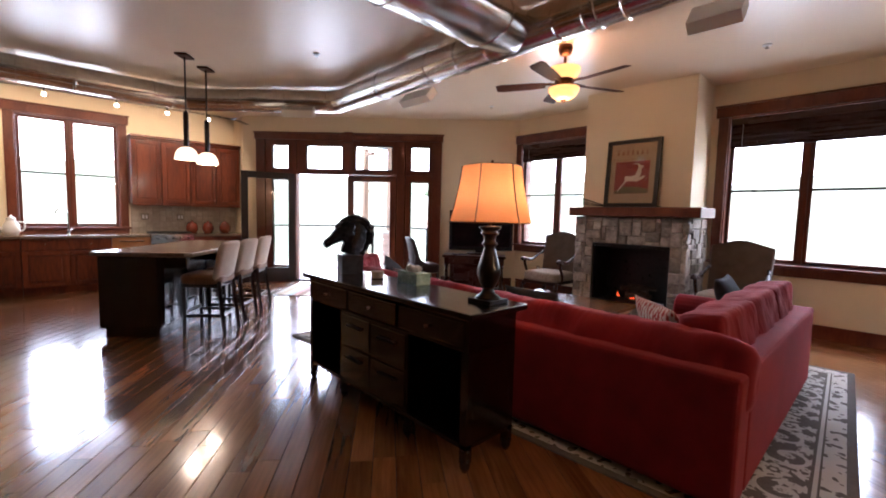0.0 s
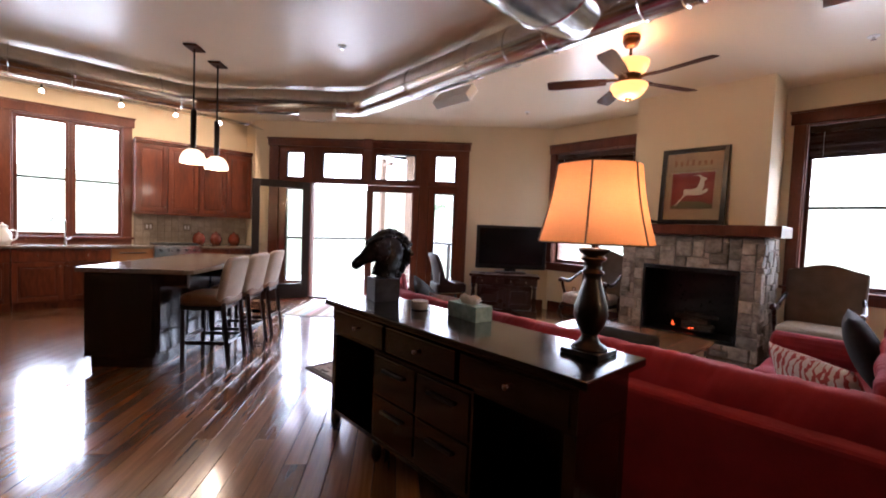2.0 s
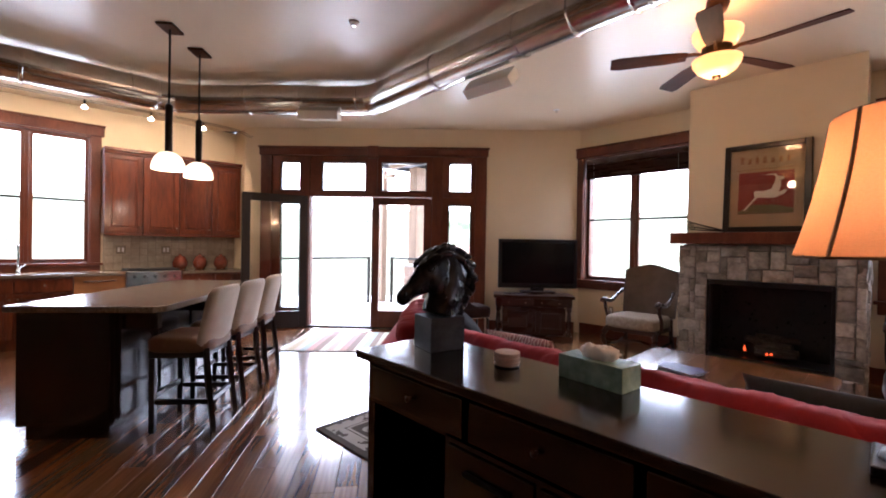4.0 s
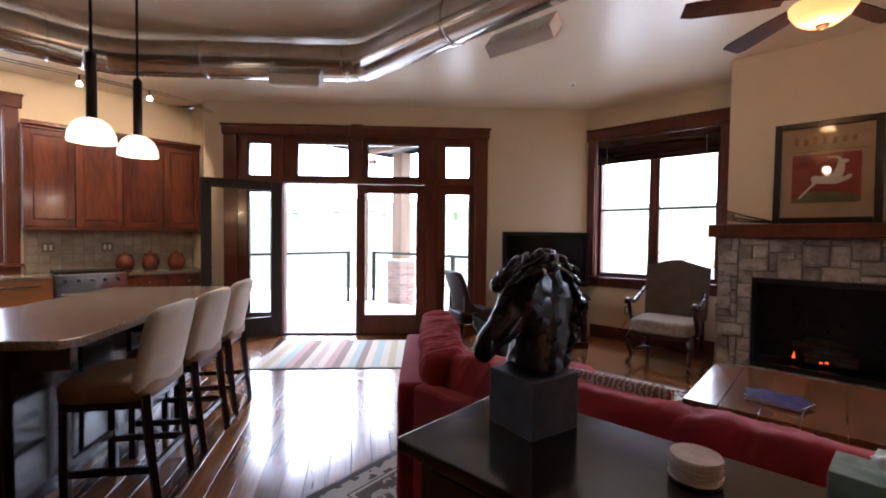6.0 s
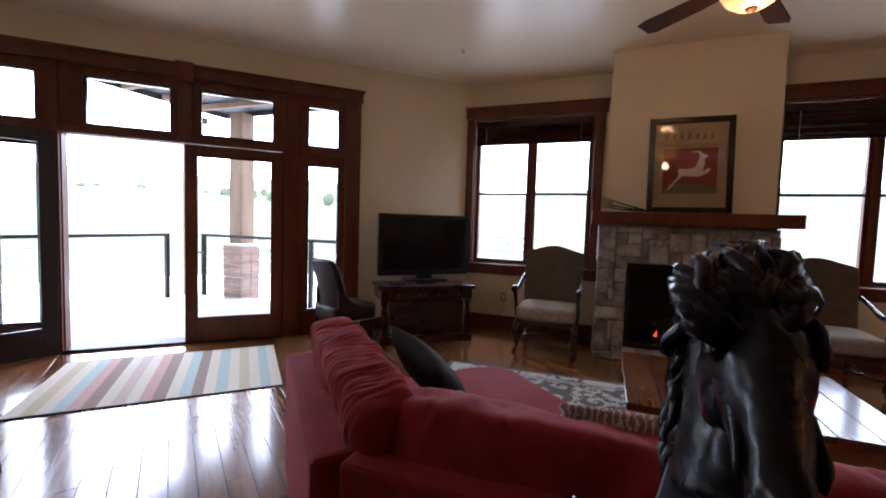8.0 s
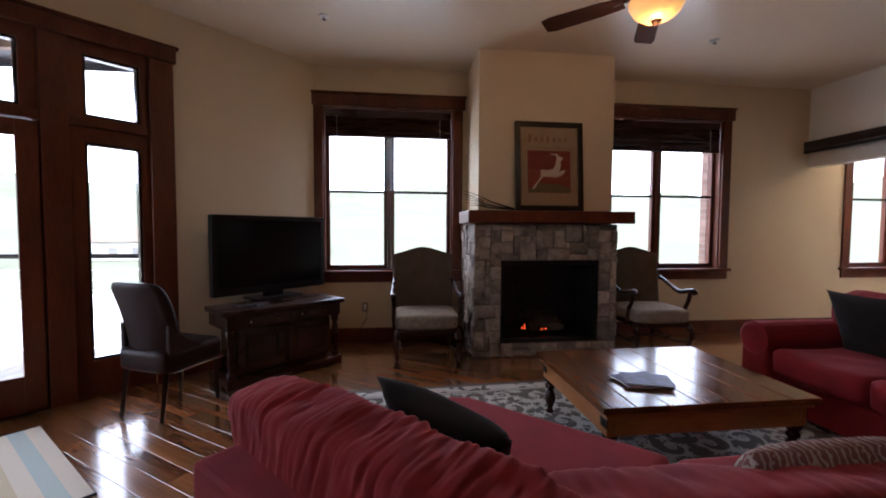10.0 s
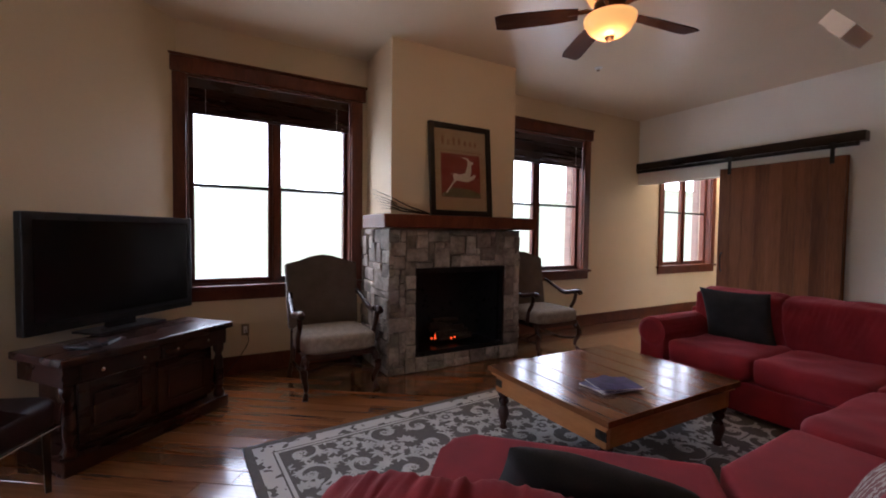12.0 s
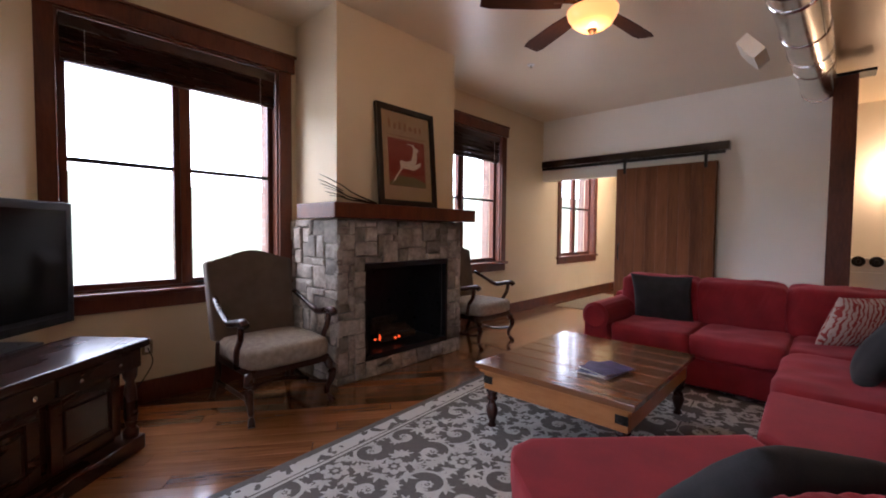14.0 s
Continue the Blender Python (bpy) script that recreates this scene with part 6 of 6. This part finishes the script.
for x in (0.06, 0.24):
    part("dial", lathe([(0.075, 0), (0.07, 0.02), (0.03, 0.025), (0.025, 0.04), (0, 0.04)], 20, at=(x, 0.161, 0.95), turn=pose(0, 0, 0, -90)), BLACKPLASTIC, dsk)
hp = thing("hall_picture", pose(5.52 + 0.13, -1.6, 1.5, 0, 0, 90), "dark framed picture on the hall wall", "picture")
part("frame", boxes((-0.3, 0.3, -0.03, -0.001, -0.4, 0.4), bevel=0.006), DARKLEG, hp)
part("print", boxes((-0.24, 0.24, -0.034, -0.031, -0.34, 0.34)), BUFF, hp)
# Fill light for the hall, with an added lamp that stays out of view.
hl = new("hall_fill_light", bpy.data.lights.new("hall_fill_light", "POINT"))
hl.data.energy, hl.data.color, hl.data.shadow_soft_size = 48, (1.0, 0.80, 0.52), 0.08
hl.location = (6.5, -2.4, 2.9)
hc = thing("hall_ceiling_lamp", pose(6.5, -2.4, H), "unseen opal ceiling lamp added to brighten the hall", "ceiling lamp")
part("base", lathe([(0.12, -0.001), (0.12, -0.02), (0, -0.02)], 20), RUSTBRONZE, hc)
part("bowl", lathe([(0.11, -0.021), (0.10, -0.07), (0.05, -0.10), (0, -0.105)], 20), OPAL, hc, smooth=True)

# ---- outside ----
gp = bmesh.new()
N = 56
vs = [[None] * (N + 1) for _ in range(N + 1)]
for i in range(N + 1):
    for j in range(N + 1):
        u, v = (i / N * 2 - 1), (j / N * 2 - 1)
        x, y = 1600 * u * abs(u) ** 1.2, 1600 * v * abs(v) ** 1.2
        r = math.hypot(x, y)
        z = -4.0 + max(0.0, r - 90) * 0.11 * (0.7 + 0.6 * noise.noise(Vector((x * 0.004, y * 0.004, 0)))) if r > 90 else -4.0
        vs[i][j] = gp.verts.new((x, y, min(z, 110)))
for i in range(N):
    for j in range(N):
        gp.faces.new((vs[i][j], vs[i + 1][j], vs[i + 1][j + 1], vs[i][j + 1]))
tagged(part("ground", gp, GRASS, smooth=True), "green meadow rising to low hills", "ground", kind="structure")

# Pale disc added as a reflector, to throw daylight up onto the ceiling.
bounce_disc = lathe([(0.0, -3.95), (48.0, -3.95), (48.0, -3.99)], 48)
tagged(part("pavement", bounce_disc, CONCRETE), "pale ground disc below the balcony, added to bounce light indoors", "pavement", kind="structure")

bal = thing("balcony", pose(0, 0, 0), "pale plank balcony deck in the corner outside the doors", "balcony", kind="structure")
for k in range(34):
    y = 6.3 + 0.15 * k
    part("deck_board", boxes((max(13.75 - y, 2.6), 7.3, y, y + 0.143, -0.06, -0.02), bevel=0.003), DECK, bal)
part("deck_base", prism([(2.62, 10.95), (7.28, 6.3), (7.28, 11.38), (2.62, 11.38)], -0.3, -0.062), TIMBER, bal)
rl = thing("balcony_railing", pose(0, 0, 0), "dark metal balcony railing with thin horizontal cables", "railing")
part("top_rail", boxes((2.7, 6.70, 11.25, 11.32, 1.02, 1.07), bevel=0.006), IRON, rl)
part("top_rail", boxes((7.12, 7.19, 6.5, 11.05, 1.02, 1.07), bevel=0.006), IRON, rl)
for k in range(8):
    part("cable", sweep([(2.7, 11.285, 0.12 + 0.11 * k), (6.7, 11.285, 0.12 + 0.11 * k)], 0.003, 5), CHROME, rl)
    part("cable", sweep([(7.155, 6.5, 0.12 + 0.11 * k), (7.155, 11.05, 0.12 + 0.11 * k)], 0.003, 5), CHROME, rl)
for x, y in ((2.75, 11.285), (4.1, 11.285), (6.67, 11.285), (7.155, 11.02), (7.155, 8.7), (7.155, 6.55)):
    part("post", boxes((x - 0.03, x + 0.03, y - 0.03, y + 0.03, -0.02, 1.019), bevel=0.004), IRON, rl)
col = thing("porch_column", pose(7.42, 10.42, 0), "timber porch column on a brick pier", "column")
part("timber", boxes((-0.14, 0.14, -0.14, 0.14, 0.92, 3.17), bevel=0.012), TIMBER, col)
pier = part("pier", boxes((-0.20, 0.20, -0.20, 0.20, -4.0, 0.88)), MORTAR, col)
part("pier_cap", boxes((-0.25, 0.25, -0.25, 0.25, 0.88, 0.919), bevel=0.006), CONCRETE, col)
brick = None
for row in range(13):
    for side in range(4):
        for k in range(2):
            if brick is None:
                brick = part("brick", boxes((-0.095, 0.095, -0.012, 0.0, -0.031, 0.031), bevel=0.004, seg=1), BRICK, pier)
                b = brick
            else:
                b = new("brick", brick.data)
                b.parent = pier
            b.matrix_local = pose(0, 0, 0, 0, 0, 90 * side) @ pose(-0.1 + 0.2 * k + (0.012 if row % 2 else -0.012), -0.20, -0.05 + 0.0715 * row)
p2 = thing("porch_post", pose(7.05, 11.25, 0), "slim pale timber porch post at the railing corner", "post")
part("shaft", boxes((-0.07, 0.07, -0.07, 0.07, -0.02, 3.17), bevel=0.008), TIMBER, p2)
part("bracket", prism([(-0.05, -0.4), (0.05, -0.4), (0.05, -0.071), (-0.05, -0.071)], 2.95, 3.05), TIMBER, p2)
ev = thing("porch_roof", pose(0, 0, 0), "dark slatted porch roof over the balcony", "roof")
part("soffit", prism([(2.62, 11.0), (7.5, 6.2), (7.6, 6.2), (7.6, 11.02), (2.62, 11.02)], 3.26, 3.34), SLATE, ev)
part("fascia", boxes((2.62, 7.6, 11.021, 11.06, 3.18, 3.36), bevel=0.004), SLATE, ev)
part("fascia", boxes((7.601, 7.64, 6.2, 11.06, 3.18, 3.36), bevel=0.004), SLATE, ev)
for k in range(4):
    part("rafter", boxes((5.2 + 0.6 * k, 5.28 + 0.6 * k, max(13.9 - 5.2 - 0.6 * k, 6.3), 11.0, 3.17, 3.259), bevel=0.004), TIMBER, ev)


def tree(x, y, z, h, seed):
    r = random.Random(seed)
    t = thing("tree", pose(x, y, z), "leafy green tree in the meadow", "tree", "trees outside")
    bm = sweep([(0, 0, -0.3), (0.1, 0, h * 0.3), (0, 0.1, h * 0.75)], [h * 0.03, h * 0.022, h * 0.008], 8)
    for k in range(6):
        a = r.uniform(0, 6.28)
        z0 = h * r.uniform(0.3, 0.6)
        sweep([(0, 0, z0), (math.cos(a) * h * 0.12, math.sin(a) * h * 0.12, z0 + h * 0.1), (math.cos(a) * h * 0.22, math.sin(a) * h * 0.22, z0 + h * 0.2)], [h * 0.01, h * 0.007, h * 0.003], 5, bm)
    part("trunk", bm, BARK, t)
    bm = bmesh.new()
    for k in range(420):
        a, b = r.uniform(0, 6.28), r.uniform(-1, 1)
        rad = h * (0.30 + 0.06 * math.sin(3 * a + seed)) * r.uniform(0.45, 1.0) * math.sqrt(1 - b * b)
        c = Vector((rad * math.cos(a), rad * math.sin(a), h * (0.64 + 0.36 * b)))
        s = h * r.uniform(0.025, 0.05)
        n1 = Vector((r.uniform(-1, 1), r.uniform(-1, 1), r.uniform(-1, 1))).normalized()
        n2 = n1.orthogonal().normalized()
        n3 = n1.cross(n2)
        q = [bm.verts.new(c + s * (math.cos(w) * n2 + math.sin(w) * n3) + 0.3 * s * math.cos(2 * w) * n1) for w in (0, 1.05, 2.1, 3.14, 4.2, 5.25)]
        bm.faces.new(q)
    part("crown", bm, LEAF, t)
    return t


rnd = random.Random(21)
models = [tree(170 + 22 * k, 208 - 24 * k, 8.0, 7 + k, 30 + k) for k in range(3)]
for k in range(36):
    a, d = radians(rnd.uniform(36, 78)), rnd.uniform(240, 460)
    copy_thing(models[k % 3], pose(d * math.cos(a), d * math.sin(a), -5.0 + (d - 90) * 0.07, 0, 0, rnd.uniform(0, 360)))


def house(x, y, a, label):
    h = thing("house", pose(x, y, -4.0, 0, 0, a), label, "house", "houses outside")
    part("wall", boxes((-5, 5, -4, 4, 0, 3.2)), CONCRETE, h)
    bm = bmesh.new()
    v = [bm.verts.new(p) for p in ((-5.5, -4.6, 3.1), (5.5, -4.6, 3.1), (5.5, 4.6, 3.1), (-5.5, 4.6, 3.1), (-5.5, 0, 5.6), (5.5, 0, 5.6))]
    for q in ((0, 1, 5, 4), (2, 3, 4, 5), (3, 0, 4), (1, 2, 5), (0, 3, 2, 1)):
        bm.faces.new([v[i] for i in q])
    part("roof", bm, TIMBER, h)
    for k in range(3):
        w = part("window", boxes((-3.9 + 3 * k, -2.5 + 3 * k, -4.05, -4.0, 1.0, 2.3)), WHITE, h)
        part("pane", boxes((-3.8 + 3 * k, -2.6 + 3 * k, -4.06, -4.051, 1.1, 2.2)), DECK, w)
    part("door", boxes((4.0, 4.9, -4.05, -4.0, 0, 2.1)), TIMBER, h)


house(58, 60, -40, "pale low house with a gabled roof beyond the balcony")
house(76, 50, -55, "pale gabled house across the meadow")
house(88, 24, -70, "small gabled house far across the meadow")

# ---- floor planks ----
DIRECTION = radians(54)
ux, uy = math.cos(DIRECTION), math.sin(DIRECTION)
WIDTH, LENGTHS = 0.127, (0.9, 1.3, 1.7, 2.1)
edges = [(-1, 0, 6.05), (1, 0, 7.3), (0, -1, 6.25), (0, 1, 10.65), (0.7071, 0.7071, 9.62)]
rnd = random.Random(5)


def plank_mesh(L):
    bm = boxes((0.001, L - 0.001, -WIDTH / 2 + 0.0012, WIDTH / 2 - 0.0012, -0.012, 0.0))
    bmesh.ops.bevel(bm, geom=[e for e in bm.edges if all(v.co.z > -0.001 for v in e.verts)], offset=0.0018, segments=1, affect="EDGES")
    me = bpy.data.meshes.new("plank")
    bm.to_mesh(me)
    bm.free()
    me.materials.append(PLANK)
    return me


shared = {L: plank_mesh(L) for L in LENGTHS}
planks, rest = [], []
for k in range(-80, 160):
    off = k * WIDTH
    px, py = -uy * off, ux * off
    lo, hi = -30.0, 30.0
    for a, b, c in edges:
        q, r0 = a * ux + b * uy, c - (a * px + b * py)
        if abs(q) < 1e-9:
            continue
        if q > 0:
            hi = min(hi, r0 / q)
        else:
            lo = max(lo, r0 / q)
    s = lo - rnd.uniform(0, 0.8)
    first = True
    while s < hi - 0.05:
        L = rnd.choice(LENGTHS)
        a, b = max(s, lo), min(s + L, hi)
        if b - a > 0.05:
            cx, cy = px + ux * (a + b) / 2, py + uy * (a + b) / 2
            near = 0.2 < cx < 3.2 and 2.6 < cy < 8.6 or 5.0 < cx < 6.4 and 5.0 < cy < 7.2
            (planks if near and len(planks) < 300 else rest).append((px + ux * a, py + uy * a, b - a, L))
        s += L
for x, y, length, L in planks:
    p = new("plank", shared[L])
    p.parent = floor
    p.matrix_local = pose(x, y, 0, 0, 0, 54) @ Matrix.Diagonal((length / L, 1, 1, 1))
verts, faces = [], []
for x, y, length, L in rest:
    me = shared[L]
    n0 = len(verts)
    m = pose(x, y, 0, 0, 0, 54) @ Matrix.Diagonal((length / L, 1, 1, 1))
    verts += [tuple(m @ v.co) for v in me.vertices]
    faces += [[n0 + i for i in f.vertices] for f in me.polygons]
me = bpy.data.meshes.new("plank_field")
me.from_pydata(verts, [], faces)
PLANK_FIELD = PLANK.copy()
PLANK_FIELD.name = "hand-scraped floor wood, joined boards"
nt = PLANK_FIELD.node_tree
geo = nt.nodes.new("ShaderNodeNewGeometry")
turnback = nt.nodes["Mapping"]
turnback.inputs["Rotation"].default_value = (0, 0, radians(-54))
turnback.vector_type = "POINT"
mp2 = nt.nodes.new("ShaderNodeMapping")
mp2.inputs["Scale"].default_value = (0.14, 1.6, 1)
turnback.inputs["Scale"].default_value = (1, 1, 1)
for link in list(nt.links):
    if link.from_node.type == "OBJECT_INFO":
        target = link.to_socket
        nt.links.remove(link)
        nt.links.new(geo.outputs["Random Per Island"], target)
    elif link.from_node == turnback:
        target = link.to_socket
        nt.links.remove(link)
        nt.links.new(turnback.outputs[0], mp2.inputs[0])
        nt.links.new(mp2.outputs[0], target)
me.materials.append(PLANK_FIELD)
pf = new("plank_field", me)
pf.parent = floor
pf["kind"] = "stuff"
